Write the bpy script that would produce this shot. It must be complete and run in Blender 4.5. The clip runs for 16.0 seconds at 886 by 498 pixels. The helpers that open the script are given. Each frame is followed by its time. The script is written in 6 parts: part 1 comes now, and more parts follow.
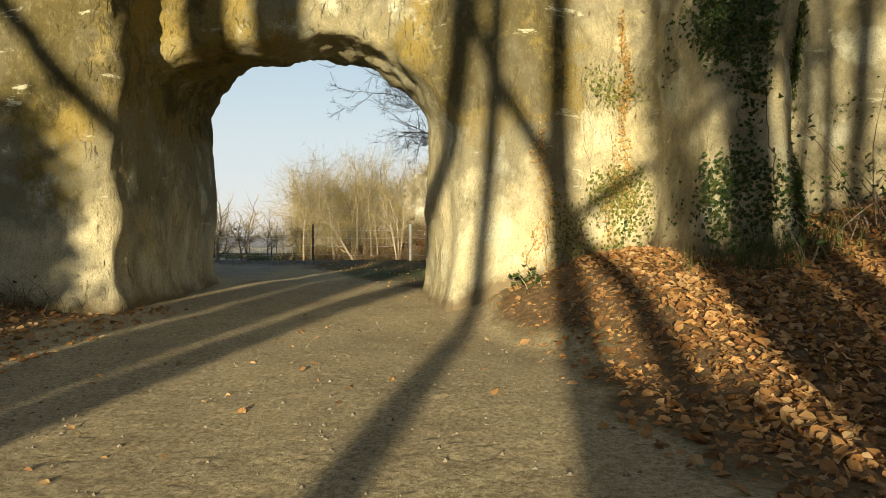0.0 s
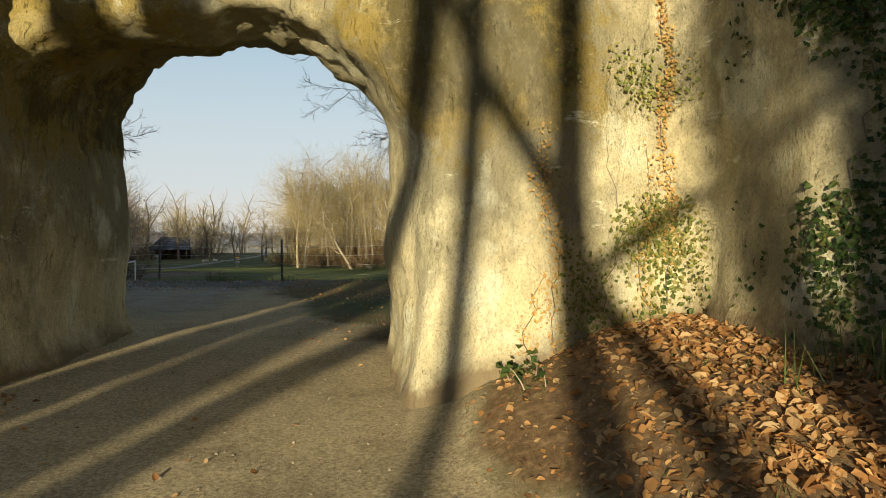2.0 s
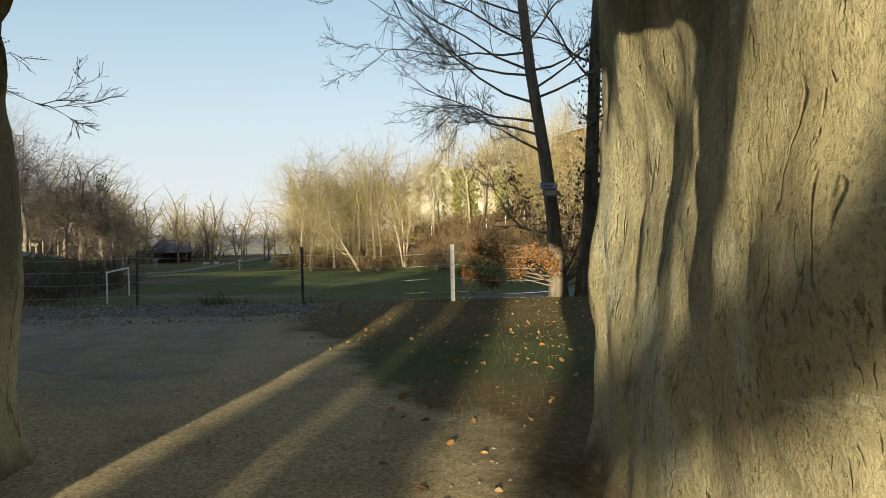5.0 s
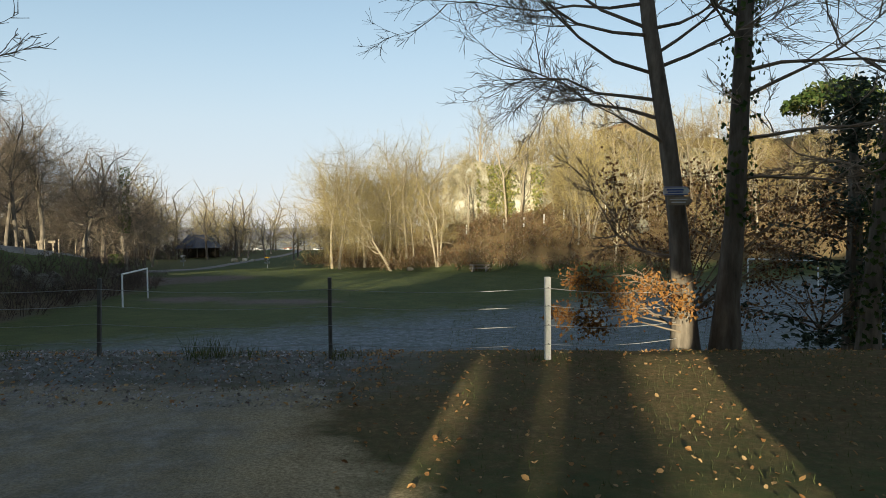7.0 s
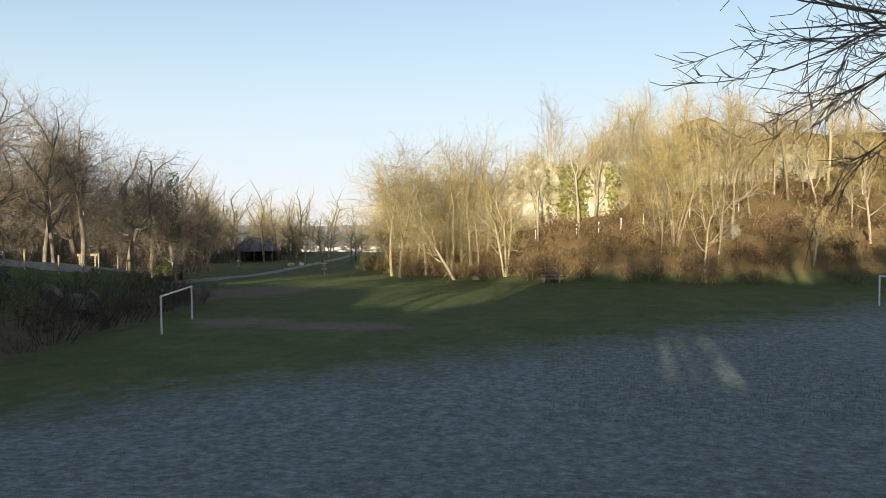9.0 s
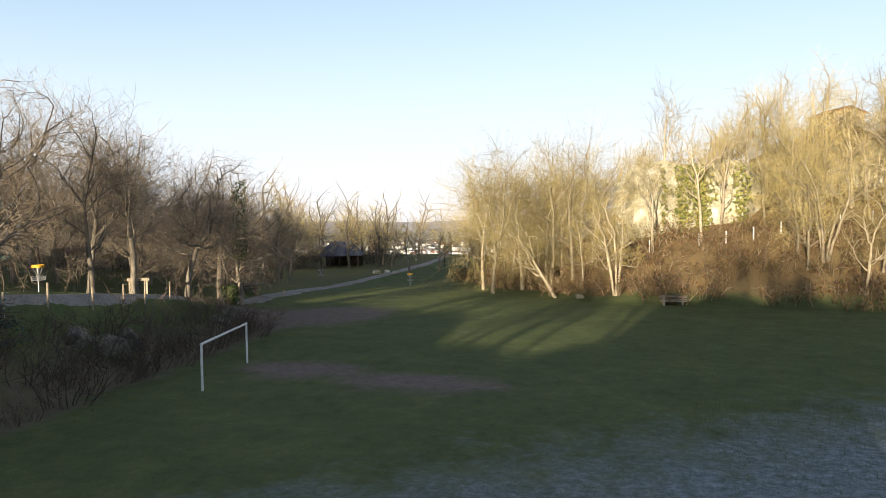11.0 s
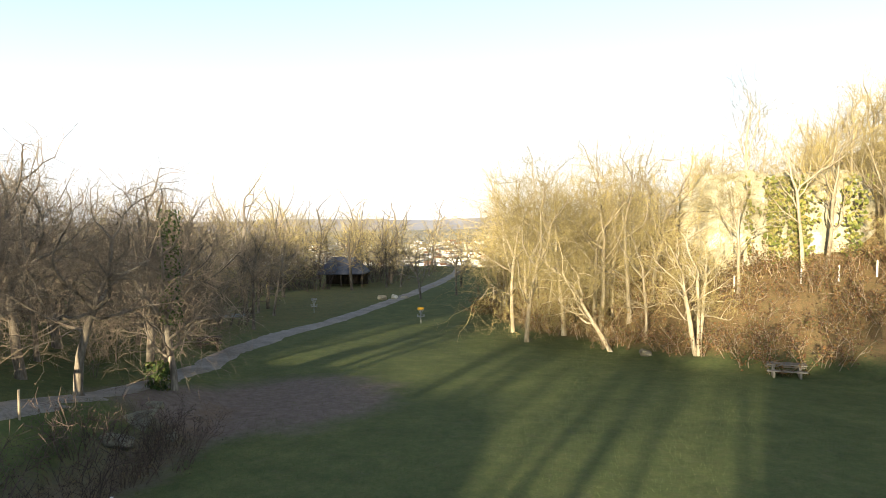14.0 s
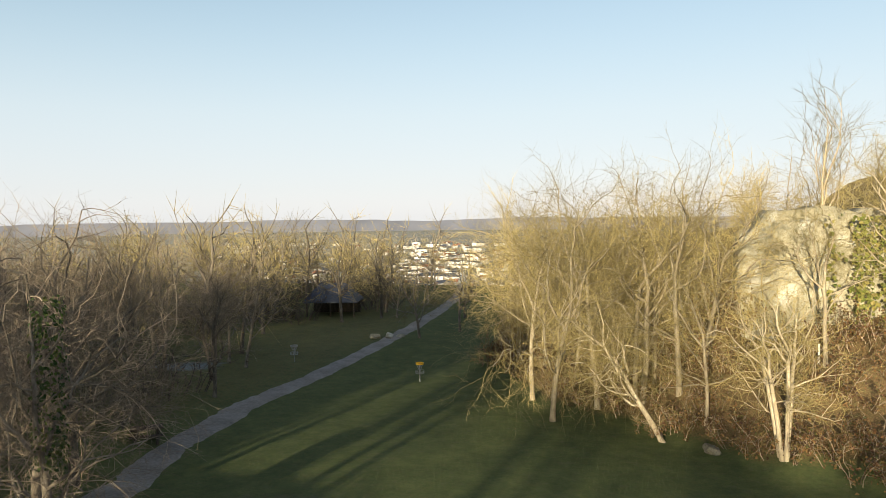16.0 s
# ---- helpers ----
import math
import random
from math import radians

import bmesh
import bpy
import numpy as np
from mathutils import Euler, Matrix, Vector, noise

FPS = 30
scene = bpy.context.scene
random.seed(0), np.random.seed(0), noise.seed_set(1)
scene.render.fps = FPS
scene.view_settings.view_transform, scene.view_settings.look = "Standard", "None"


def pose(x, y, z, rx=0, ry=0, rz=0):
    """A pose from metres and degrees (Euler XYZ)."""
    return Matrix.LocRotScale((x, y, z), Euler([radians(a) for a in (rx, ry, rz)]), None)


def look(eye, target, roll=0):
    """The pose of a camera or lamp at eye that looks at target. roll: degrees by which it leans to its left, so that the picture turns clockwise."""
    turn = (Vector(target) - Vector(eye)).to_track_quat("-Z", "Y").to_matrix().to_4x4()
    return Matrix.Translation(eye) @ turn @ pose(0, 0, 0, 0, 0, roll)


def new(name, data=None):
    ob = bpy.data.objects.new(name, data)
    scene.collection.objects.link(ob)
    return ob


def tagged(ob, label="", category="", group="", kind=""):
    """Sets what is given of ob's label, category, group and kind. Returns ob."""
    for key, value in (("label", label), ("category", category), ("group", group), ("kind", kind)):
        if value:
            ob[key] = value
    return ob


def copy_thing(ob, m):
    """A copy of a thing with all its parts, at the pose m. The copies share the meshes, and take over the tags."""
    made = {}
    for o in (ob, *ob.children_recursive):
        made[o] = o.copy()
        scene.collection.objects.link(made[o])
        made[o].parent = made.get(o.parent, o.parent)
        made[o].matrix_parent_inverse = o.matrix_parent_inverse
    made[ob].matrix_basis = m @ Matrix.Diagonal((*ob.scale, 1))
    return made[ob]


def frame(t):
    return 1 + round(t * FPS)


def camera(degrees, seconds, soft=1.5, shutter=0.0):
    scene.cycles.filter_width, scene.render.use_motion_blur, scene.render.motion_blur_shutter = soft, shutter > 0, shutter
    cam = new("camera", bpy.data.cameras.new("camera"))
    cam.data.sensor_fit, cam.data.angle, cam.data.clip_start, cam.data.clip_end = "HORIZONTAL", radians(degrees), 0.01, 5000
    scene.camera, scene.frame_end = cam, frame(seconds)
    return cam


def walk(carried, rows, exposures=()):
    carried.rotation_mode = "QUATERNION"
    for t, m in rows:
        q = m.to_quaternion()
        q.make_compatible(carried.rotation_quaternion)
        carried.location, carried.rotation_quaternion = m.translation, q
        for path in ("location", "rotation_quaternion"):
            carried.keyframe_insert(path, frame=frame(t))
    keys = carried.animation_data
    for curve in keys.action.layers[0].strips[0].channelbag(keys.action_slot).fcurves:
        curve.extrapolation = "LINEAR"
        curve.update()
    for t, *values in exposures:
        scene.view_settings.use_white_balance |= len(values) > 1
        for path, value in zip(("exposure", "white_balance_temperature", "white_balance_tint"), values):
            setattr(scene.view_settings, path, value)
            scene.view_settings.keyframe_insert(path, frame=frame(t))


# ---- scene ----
cam = camera(64.6, 16.0, soft=0.62)
# seconds; eye in metres; yaw, pitch, roll in degrees
ROWS = [
    (0, 0, 0, 1, -0, -1.3, 0),
    (0.5, 0.211, 0.522, 1.153, -0.03, -1.3, 0.06),
    (1, 0.437, 1.219, 1.296, -0.04, -1.34, 0.15),
    (1.5, 0.462, 1.923, 1.376, -0.04, -1.47, 0.33),
    (2, 0.318, 2.519, 1.491, -0.09, -1.54, 0.21),
    (2.5, 0.131, 3.02, 1.553, -0.1, -1.54, 0.18),
    (3, -0.05, 3.678, 1.575, -0.16, -1.57, 0.2),
    (3.5, -0.22, 4.553, 1.561, -0.16, -1.64, 0.31),
    (4, -0.458, 5.489, 1.557, -0.14, -1.68, 0.34),
    (4.5, -0.773, 6.426, 1.585, -0.12, -1.84, 0.77),
    (4.7, -0.925, 6.795, 1.566, -0.1, -1.69, 0.97),
    (6.8, -1.893, 10.899, 1.94, 1.07, -2.03, 0.43),
    (7, -1.946, 11.487, 1.966, 2.36, -2.04, 0.52),
    (7.5, -2.194, 13.012, 2.043, 5.61, -2.05, 0.62),
    (8, -2.656, 14.504, 2.253, 6.57, -2.11, 0.62),
    (10.5, -4.977, 23.893, 4.126, 8.11, -2.5, 0.58),
    (11, -5.596, 26.611, 4.418, 14.22, -2.5, 0.77),
    (11.5, -6.231, 29.67, 4.577, 23.72, -2.33, 1.12),
    (12, -7.043, 32.775, 4.766, 27.88, -2.23, 1.42),
    (12.5, -7.916, 35.798, 5.257, 28.51, -2.32, 1.34),
    (13, -8.767, 38.736, 5.831, 23.91, -2.45, 1.2),
    (13.5, -9.574, 40.785, 6.446, 17.17, -2.65, 0.84),
    (14, -10.317, 43.144, 6.928, 15.31, -2.7, 0.77),
    (14.5, -11.198, 45.853, 7.61, 15.14, -2.67, 0.61),
    (15, -12.088, 48.759, 8.422, 15.15, -2.62, 0.55),
    (15.5, -12.955, 51.768, 9.428, 15.23, -2.65, 0.62),
    (16, -13.971, 54.766, 10.143, 15.14, -2.7, 0.65),
]
walk(cam, [(t, pose(x, y, z, 90 + pitch, roll, yaw)) for t, x, y, z, yaw, pitch, roll in ROWS],
     exposures=[(0.0, 0.38, 6450, 10), (1.5, 0.24, 6400, 10), (3.5, 0.22, 6150, 8), (4.5, 0.45, 6250, 9), (7.0, 0.40, 5980, 9), (8.2, 0.52, 6050, 10), (10.5, 0.74, 6150, 14),
                (12.0, 1.12, 6150, 15), (13.0, 1.46, 6200, 12), (13.8, 1.30, 6300, 11), (14.5, 1.04, 6400, 11), (15.2, 0.80, 6350, 11), (16.0, 0.56, 6350, 10)])

# ---- light ----
SUN_WAY = Vector((0.140, 0.980, -0.139)).normalized()      # the way in which the sunlight travels
world = bpy.data.worlds.new("sky")
scene.world = world
world.use_nodes = True
sky = world.node_tree.nodes.new("ShaderNodeTexSky")
sky.sky_type = 'NISHITA'
sky.sun_disc = False
sky.sun_elevation = radians(8.0)
sky.sun_rotation = radians(188.6)
sky.air_density, sky.dust_density, sky.ozone_density = 1.0, 0.3, 1.4
back = world.node_tree.nodes["Background"]
back.inputs["Strength"].default_value = 0.124
haze = world.node_tree.nodes.new("ShaderNodeHueSaturation")
haze.inputs["Saturation"].default_value = 0.54
cool = world.node_tree.nodes.new("ShaderNodeMix")       # thin winter haze: a cooler, more neutral sky
cool.data_type, cool.blend_type = 'RGBA', 'MULTIPLY'
cool.inputs[0].default_value = 1.0
cool.inputs[7].default_value = (0.99, 0.99, 1.04, 1)
world.node_tree.links.new(sky.outputs[0], haze.inputs["Color"])
world.node_tree.links.new(haze.outputs[0], cool.inputs[6])
veil = world.node_tree.nodes.new("ShaderNodeMix")       # thin haze: white at the horizon, clear blue higher up
veil.data_type = 'RGBA'
way_up = world.node_tree.nodes.new("ShaderNodeSeparateXYZ")
thin_out, tone = world.node_tree.nodes.new("ShaderNodeMapRange"), world.node_tree.nodes.new("ShaderNodeValToRGB")
thin_out.interpolation_type = 'SMOOTHSTEP'
thin_out.inputs["From Min"].default_value, thin_out.inputs["From Max"].default_value = 0.08, 0.55
thin_out.inputs["To Min"].default_value, thin_out.inputs["To Max"].default_value = 0.83, 0.0
steps_of_sky = tone.color_ramp.elements
steps_of_sky[0].position, steps_of_sky[0].color = 0.02, (4.7, 4.75, 4.75, 1)
steps_of_sky[1].position, steps_of_sky[1].color = 0.34, (2.35, 3.95, 4.75, 1)
steps_of_sky.new(0.14).color = (4.2, 4.75, 4.9, 1)
world.node_tree.links.new(world.node_tree.nodes.new("ShaderNodeTexCoord").outputs["Generated"], way_up.inputs[0])
world.node_tree.links.new(way_up.outputs["Z"], thin_out.inputs["Value"])
world.node_tree.links.new(way_up.outputs["Z"], tone.inputs["Fac"])
world.node_tree.links.new(thin_out.outputs[0], veil.inputs[0])
world.node_tree.links.new(tone.outputs["Color"], veil.inputs[7])
world.node_tree.links.new(cool.outputs[2], veil.inputs[6])
world.node_tree.links.new(veil.outputs[2], back.inputs["Color"])
lamp = bpy.data.lights.new("sun", 'SUN')
lamp.energy, lamp.angle, lamp.color = 6.4, radians(0.7), (1.0, 0.845, 0.56)
sun = new("sun", lamp)
sun.matrix_basis = look((0, -40, 30), Vector((0, -40, 30)) + SUN_WAY)


# ---- materials ----
def surface(name, colours, grain=8.0, patch=0.6, rough=0.9, bump=0.3, depth=0.02, local=False, metal=0.0, stretch=(1, 1, 1), vary=0.0):
    """A node material: three colours (dark, middle, light) mixed by a coarse and a fine noise, with a fine relief."""
    m = bpy.data.materials.new(name)
    m.use_nodes = True
    n, l = m.node_tree.nodes, m.node_tree.links
    b = n["Principled BSDF"]
    b.inputs["Roughness"].default_value, b.inputs["Metallic"].default_value = rough, metal
    b.inputs["Specular IOR Level"].default_value = 0.25
    if local:
        place = n.new("ShaderNodeTexCoord").outputs["Object"]
    else:
        place = n.new("ShaderNodeNewGeometry").outputs["Position"]
    if stretch != (1, 1, 1):
        mp = n.new("ShaderNodeMapping")
        mp.inputs["Scale"].default_value = stretch
        l.new(place, mp.inputs["Vector"])
        place = mp.outputs[0]
    coarse, fine = n.new("ShaderNodeTexNoise"), n.new("ShaderNodeTexNoise")
    for t, s, d in ((coarse, patch, 6), (fine, grain, 8)):
        t.inputs["Scale"].default_value, t.inputs["Detail"].default_value, t.inputs["Roughness"].default_value = s, d, 0.65
        l.new(place, t.inputs["Vector"])
    add = n.new("ShaderNodeMath")
    add.operation = 'MULTIPLY_ADD'
    add.inputs[1].default_value = 0.5
    half = n.new("ShaderNodeMath")
    half.operation = 'MULTIPLY'
    half.inputs[1].default_value = 0.5
    l.new(fine.outputs["Fac"], half.inputs[0])
    l.new(coarse.outputs["Fac"], add.inputs[0])
    l.new(half.outputs[0], add.inputs[2])
    ramp = n.new("ShaderNodeValToRGB")
    e = ramp.color_ramp.elements
    e[0].position, e[0].color = 0.36, (*colours[0], 1)
    e[1].position, e[1].color = 0.64, (*colours[2], 1)
    mid = e.new(0.5)
    mid.color = (*colours[1], 1)
    l.new(add.outputs[0], ramp.inputs["Fac"])
    out = ramp.outputs["Color"]
    if vary:
        info = n.new("ShaderNodeObjectInfo")
        hsv = n.new("ShaderNodeHueSaturation")
        rng = n.new("ShaderNodeMapRange")
        rng.inputs["To Min"].default_value, rng.inputs["To Max"].default_value = 1 - vary, 1 + vary
        l.new(info.outputs["Random"], rng.inputs["Value"])
        l.new(rng.outputs[0], hsv.inputs["Value"])
        l.new(out, hsv.inputs["Color"])
        out = hsv.outputs["Color"]
    l.new(out, b.inputs["Base Color"])
    if bump:
        bp = n.new("ShaderNodeBump")
        bp.inputs["Strength"].default_value, bp.inputs["Distance"].default_value = bump, depth
        l.new(fine.outputs["Fac"], bp.inputs["Height"])
        l.new(bp.outputs[0], b.inputs["Normal"])
    return m


def leafy(name, colours, rough=0.6, through_light=0.25):
    """Leaves: each loose leaf has its own colour, and lets some light through."""
    m = bpy.data.materials.new(name)
    m.use_nodes = True
    n, l = m.node_tree.nodes, m.node_tree.links
    b = n["Principled BSDF"]
    b.inputs["Roughness"].default_value = rough
    b.inputs["Specular IOR Level"].default_value = 0.3
    geo = n.new("ShaderNodeNewGeometry")
    ramp = n.new("ShaderNodeValToRGB")
    e = ramp.color_ramp.elements
    e[0].position, e[0].color = 0.0, (*colours[0], 1)
    e[1].position, e[1].color = 1.0, (*colours[-1], 1)
    for i, c in enumerate(colours[1:-1]):
        e.new((i + 1) / (len(colours) - 1)).color = (*c, 1)
    l.new(geo.outputs["Random Per Island"], ramp.inputs["Fac"])
    l.new(ramp.outputs["Color"], b.inputs["Base Color"])
    if through_light:
        tr, mix = n.new("ShaderNodeBsdfTranslucent"), n.new("ShaderNodeMixShader")
        mix.inputs[0].default_value = through_light
        l.new(ramp.outputs["Color"], tr.inputs["Color"])
        l.new(b.outputs[0], mix.inputs[1])
        l.new(tr.outputs[0], mix.inputs[2])
        l.new(mix.outputs[0], n["Material Output"].inputs["Surface"])
    return m


def rock_material(name, pale, warm, moss_tone, dark, scale=1.0, weathered=(0.30, 0.28, 0.19), grown=False):
    """Old limestone: pale and warm stone in patches, ochre moss, dark pits and upright streaks."""
    m = bpy.data.materials.new(name)
    m.use_nodes = True
    n, l = m.node_tree.nodes, m.node_tree.links
    b = n["Principled BSDF"]
    b.inputs["Roughness"].default_value, b.inputs["Specular IOR Level"].default_value = 0.95, 0.1
    pos = n.new("ShaderNodeNewGeometry").outputs["Position"]

    def tex(size, stretch=(1, 1, 1), detail=8, rough=0.65):
        mp, t = n.new("ShaderNodeMapping"), n.new("ShaderNodeTexNoise")
        mp.inputs["Scale"].default_value = stretch
        t.inputs["Scale"].default_value, t.inputs["Detail"].default_value, t.inputs["Roughness"].default_value = size * scale, detail, rough
        l.new(pos, mp.inputs["Vector"])
        l.new(mp.outputs[0], t.inputs["Vector"])
        return t.outputs["Fac"]

    def band(fac, lo, hi):
        r = n.new("ShaderNodeMapRange")
        r.inputs["From Min"].default_value, r.inputs["From Max"].default_value = lo, hi
        l.new(fac, r.inputs["Value"])
        return r.outputs[0]

    def mix(fac, a, c):
        x = n.new("ShaderNodeMix")
        x.data_type = 'RGBA'
        l.new(fac, x.inputs[0])
        for s, v in ((6, a), (7, c)):
            if isinstance(v, tuple):
                x.inputs[s].default_value = (*v, 1)
            else:
                l.new(v, x.inputs[s])
        return x.outputs[2]

    def math2(op, a, c):
        x = n.new("ShaderNodeMath")
        x.operation = op
        for s, v in ((0, a), (1, c)):
            if isinstance(v, (int, float)):
                x.inputs[s].default_value = v
            else:
                l.new(v, x.inputs[s])
        return x.outputs[0]

    if grown:
        att = n.new("ShaderNodeAttribute")
        att.attribute_name = "moss_tone"
        grow = att.outputs["Fac"]
    else:
        grow = 0.24
    c = mix(band(tex(0.8, (1, 1, 0.8), 5, 0.6), 0.38, 0.62), warm, pale)
    c = mix(math2('MULTIPLY', band(math2('ADD', grow, tex(1.8, (1, 1, 0.75), 10, 0.72)), 0.60, 0.82), 0.9), c, weathered)
    c = mix(math2('MULTIPLY', band(tex(1.9, (1, 1, 0.8), 5, 0.55), 0.56, 0.66), 0.7), c, tuple(min(0.78, v * 1.28) for v in pale))
    c = mix(math2('MULTIPLY', band(tex(2.2, (1, 1, 0.22), 6, 0.6), 0.52, 0.68), 0.4), c, tuple(v * 0.55 for v in warm))
    flecks = math2('MULTIPLY', math2('SUBTRACT', tex(16, (1, 1, 0.8), 8, 0.8), 0.5), 0.55)
    c = mix(math2('MULTIPLY', band(math2('ADD', math2('ADD', grow, tex(1.3, (1, 1, 0.9), 10, 0.7)), flecks), 0.86, 0.97), 0.85), c, moss_tone)
    c = mix(math2('MULTIPLY', band(math2('ADD', grow, tex(2.4, (1, 1, 0.7), 11, 0.8)), 1.00, 1.10), 0.8), c, dark)
    c = mix(math2('MULTIPLY', band(tex(13, (1, 1, 0.7), 9, 0.8), 0.50, 0.68), 0.5), c, tuple(v * 0.6 for v in warm))
    c = mix(math2('MULTIPLY', band(tex(55, (1, 1, 0.8), 5, 0.8), 0.50, 0.66), 0.55), c, dark)
    # short upright cracks and gouges
    rift = math2('ABSOLUTE', math2('SUBTRACT', tex(5.0, (1, 1, 0.2), 2, 0.5), 0.5), 0)
    gate = band(tex(3.4, (1, 1, 0.8), 4, 0.7), 0.53, 0.62)
    cut = math2('MULTIPLY', band(rift, 0.022, 0.004), gate)
    rift2 = math2('ABSOLUTE', math2('SUBTRACT', tex(13, (1, 1, 0.25), 2, 0.5), 0.5), 0)
    gate2 = band(tex(5.5, (1, 1, 0.8), 4, 0.7), 0.56, 0.66)
    cut2 = math2('MULTIPLY', band(rift2, 0.025, 0.004), gate2)
    cuts = math2('MAXIMUM', cut, cut2)
    if grown:
        worn = n.new("ShaderNodeAttribute")
        worn.attribute_name = "flake"
        cuts = math2('MULTIPLY', cuts, worn.outputs["Fac"])
    grey = math2('MULTIPLY', band(tex(1.1, (1, 1, 0.6), 9, 0.7), 0.48, 0.64), 0.3)
    c = mix(grey, c, tuple(0.6 * v + 0.13 for v in weathered))
    pale_marks = math2('MULTIPLY', band(tex(4.5, (0.35, 0.35, 1.3), 6, 0.75), 0.62, 0.68), 0.6)
    c = mix(pale_marks, c, tuple(min(0.8, v * 1.3) for v in pale))
    pits = math2('MULTIPLY', band(tex(24, (1, 1, 0.45), 5, 0.7), 0.60, 0.70), band(tex(2.6, (1, 1, 1), 4, 0.6), 0.46, 0.62))
    c = mix(math2('MULTIPLY', pits, 0.5), c, dark)
    c = mix(math2('MULTIPLY', cuts, 0.36), c, dark)
    if grown:
        foot = n.new("ShaderNodeAttribute")
        foot.attribute_name = "soil"
        c = mix(math2('MULTIPLY', band(math2('ADD', foot.outputs["Fac"], tex(7.0, (1, 1, 1), 8, 0.75)), 0.62, 1.15), 0.9), c, (0.20, 0.15, 0.085))
    l.new(c, b.inputs["Base Color"])
    h1, h2 = tex(3.5, (1, 1, 0.7), 10, 0.7), tex(30, (1, 1, 0.8), 6, 0.7)
    bumps = []
    for h, strength, depth in ((h1, 0.5, 0.10), (tex(8, (1, 1, 0.6), 8, 0.72), 0.6, 0.06), (h2, 0.55, 0.02), (math2('SUBTRACT', 1.0, math2('MAXIMUM', cuts, pits)), 0.8, 0.03)):
        bp = n.new("ShaderNodeBump")
        bp.inputs["Strength"].default_value, bp.inputs["Distance"].default_value = strength, depth / scale
        l.new(h, bp.inputs["Height"])
        if bumps:
            l.new(bumps[-1].outputs[0], bp.inputs["Normal"])
        bumps.append(bp)
    l.new(bumps[-1].outputs[0], b.inputs["Normal"])
    return m


M_ROCK = rock_material("limestone_rock", (0.76, 0.69, 0.45), (0.64, 0.55, 0.31), (0.30, 0.222, 0.05), (0.085, 0.075, 0.035), weathered=(0.245, 0.222, 0.135), grown=True)
M_GREYROCK = rock_material("grey_boulder", (0.17, 0.16, 0.145), (0.11, 0.10, 0.09), (0.07, 0.08, 0.03), (0.08, 0.07, 0.06))
M_CLIFF = rock_material("pale_cliff_rock", (0.72, 0.68, 0.55), (0.58, 0.52, 0.37), (0.22, 0.19, 0.07), (0.24, 0.19, 0.11), 0.35)
M_BARK = surface("grey_brown_bark", ((0.075, 0.063, 0.05), (0.175, 0.148, 0.115), (0.31, 0.265, 0.21)), 9.0, 1.2, 0.95, 0.5, 0.02, local=True, stretch=(1, 1, 0.25), vary=0.3)
M_PALEBARK = surface("pale_bark", ((0.15, 0.12, 0.085), (0.33, 0.275, 0.19), (0.48, 0.42, 0.31)), 9.0, 1.2, 0.95, 0.4, 0.02, local=True, stretch=(1, 1, 0.25), vary=0.35)
M_TWIG = surface("twigs", ((0.15, 0.115, 0.085), (0.29, 0.23, 0.165), (0.42, 0.34, 0.25)), 2.0, 0.3, 0.9, 0, local=True, vary=0.35)
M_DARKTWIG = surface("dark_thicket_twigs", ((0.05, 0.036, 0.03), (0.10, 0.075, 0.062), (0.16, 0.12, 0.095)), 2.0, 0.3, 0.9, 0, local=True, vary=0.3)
M_PALETWIG = surface("pale_twigs", ((0.15, 0.115, 0.048), (0.32, 0.255, 0.105), (0.48, 0.40, 0.19)), 2.0, 0.3, 0.9, 0, local=True, vary=0.5)
M_WHITE = surface("white_painted_metal", ((0.6, 0.6, 0.58), (0.76, 0.76, 0.74), (0.82, 0.82, 0.8)), 30, 3, 0.5, 0.1, 0.003, local=True)
M_DARKWOOD = surface("dark_weathered_wood", ((0.03, 0.025, 0.02), (0.07, 0.055, 0.04), (0.12, 0.10, 0.08)), 20, 3, 0.9, 0.4, 0.01, local=True, stretch=(1, 1, 0.2))
M_IVY = leafy("ivy_leaves", ((0.02, 0.045, 0.012), (0.05, 0.09, 0.02), (0.09, 0.13, 0.03), (0.12, 0.12, 0.035)))
# sunlit copy of the ivy: sunlight put into a lighter, yellower colour
M_SUNIVY = leafy("sunlit_yellow_green_ivy", ((0.10, 0.13, 0.03), (0.19, 0.21, 0.05), (0.28, 0.28, 0.075), (0.34, 0.28, 0.09)))
M_BROWNLEAF = leafy("brown_leaves", ((0.10, 0.05, 0.025), (0.20, 0.105, 0.045), (0.29, 0.16, 0.065), (0.36, 0.21, 0.10)))
M_LITTER = leafy("golden_fallen_leaves", ((0.20, 0.095, 0.035), (0.42, 0.22, 0.08), (0.56, 0.32, 0.12), (0.60, 0.42, 0.21), (0.48, 0.23, 0.065)), 0.6, 0.35)
M_RIMELEAF = leafy("rimed_fallen_leaves", ((0.18, 0.145, 0.12), (0.30, 0.27, 0.245), (0.42, 0.40, 0.385), (0.54, 0.54, 0.545)), 0.7, 0.1)
M_ORANGELEAF = leafy("orange_creeper_leaves", ((0.42, 0.23, 0.07), (0.56, 0.36, 0.11), (0.60, 0.42, 0.17), (0.44, 0.32, 0.11)))
M_OAKLEAF = leafy("dry_oak_leaves", ((0.14, 0.06, 0.02), (0.28, 0.13, 0.035), (0.40, 0.20, 0.05), (0.34, 0.19, 0.07)))
M_DARKLEAF = leafy("evergreen_leaves", ((0.03, 0.045, 0.028), (0.055, 0.078, 0.045), (0.09, 0.115, 0.07)))
M_BLUEPINE = leafy("blue_green_needles", ((0.045, 0.07, 0.06), (0.075, 0.11, 0.095), (0.11, 0.15, 0.125)))
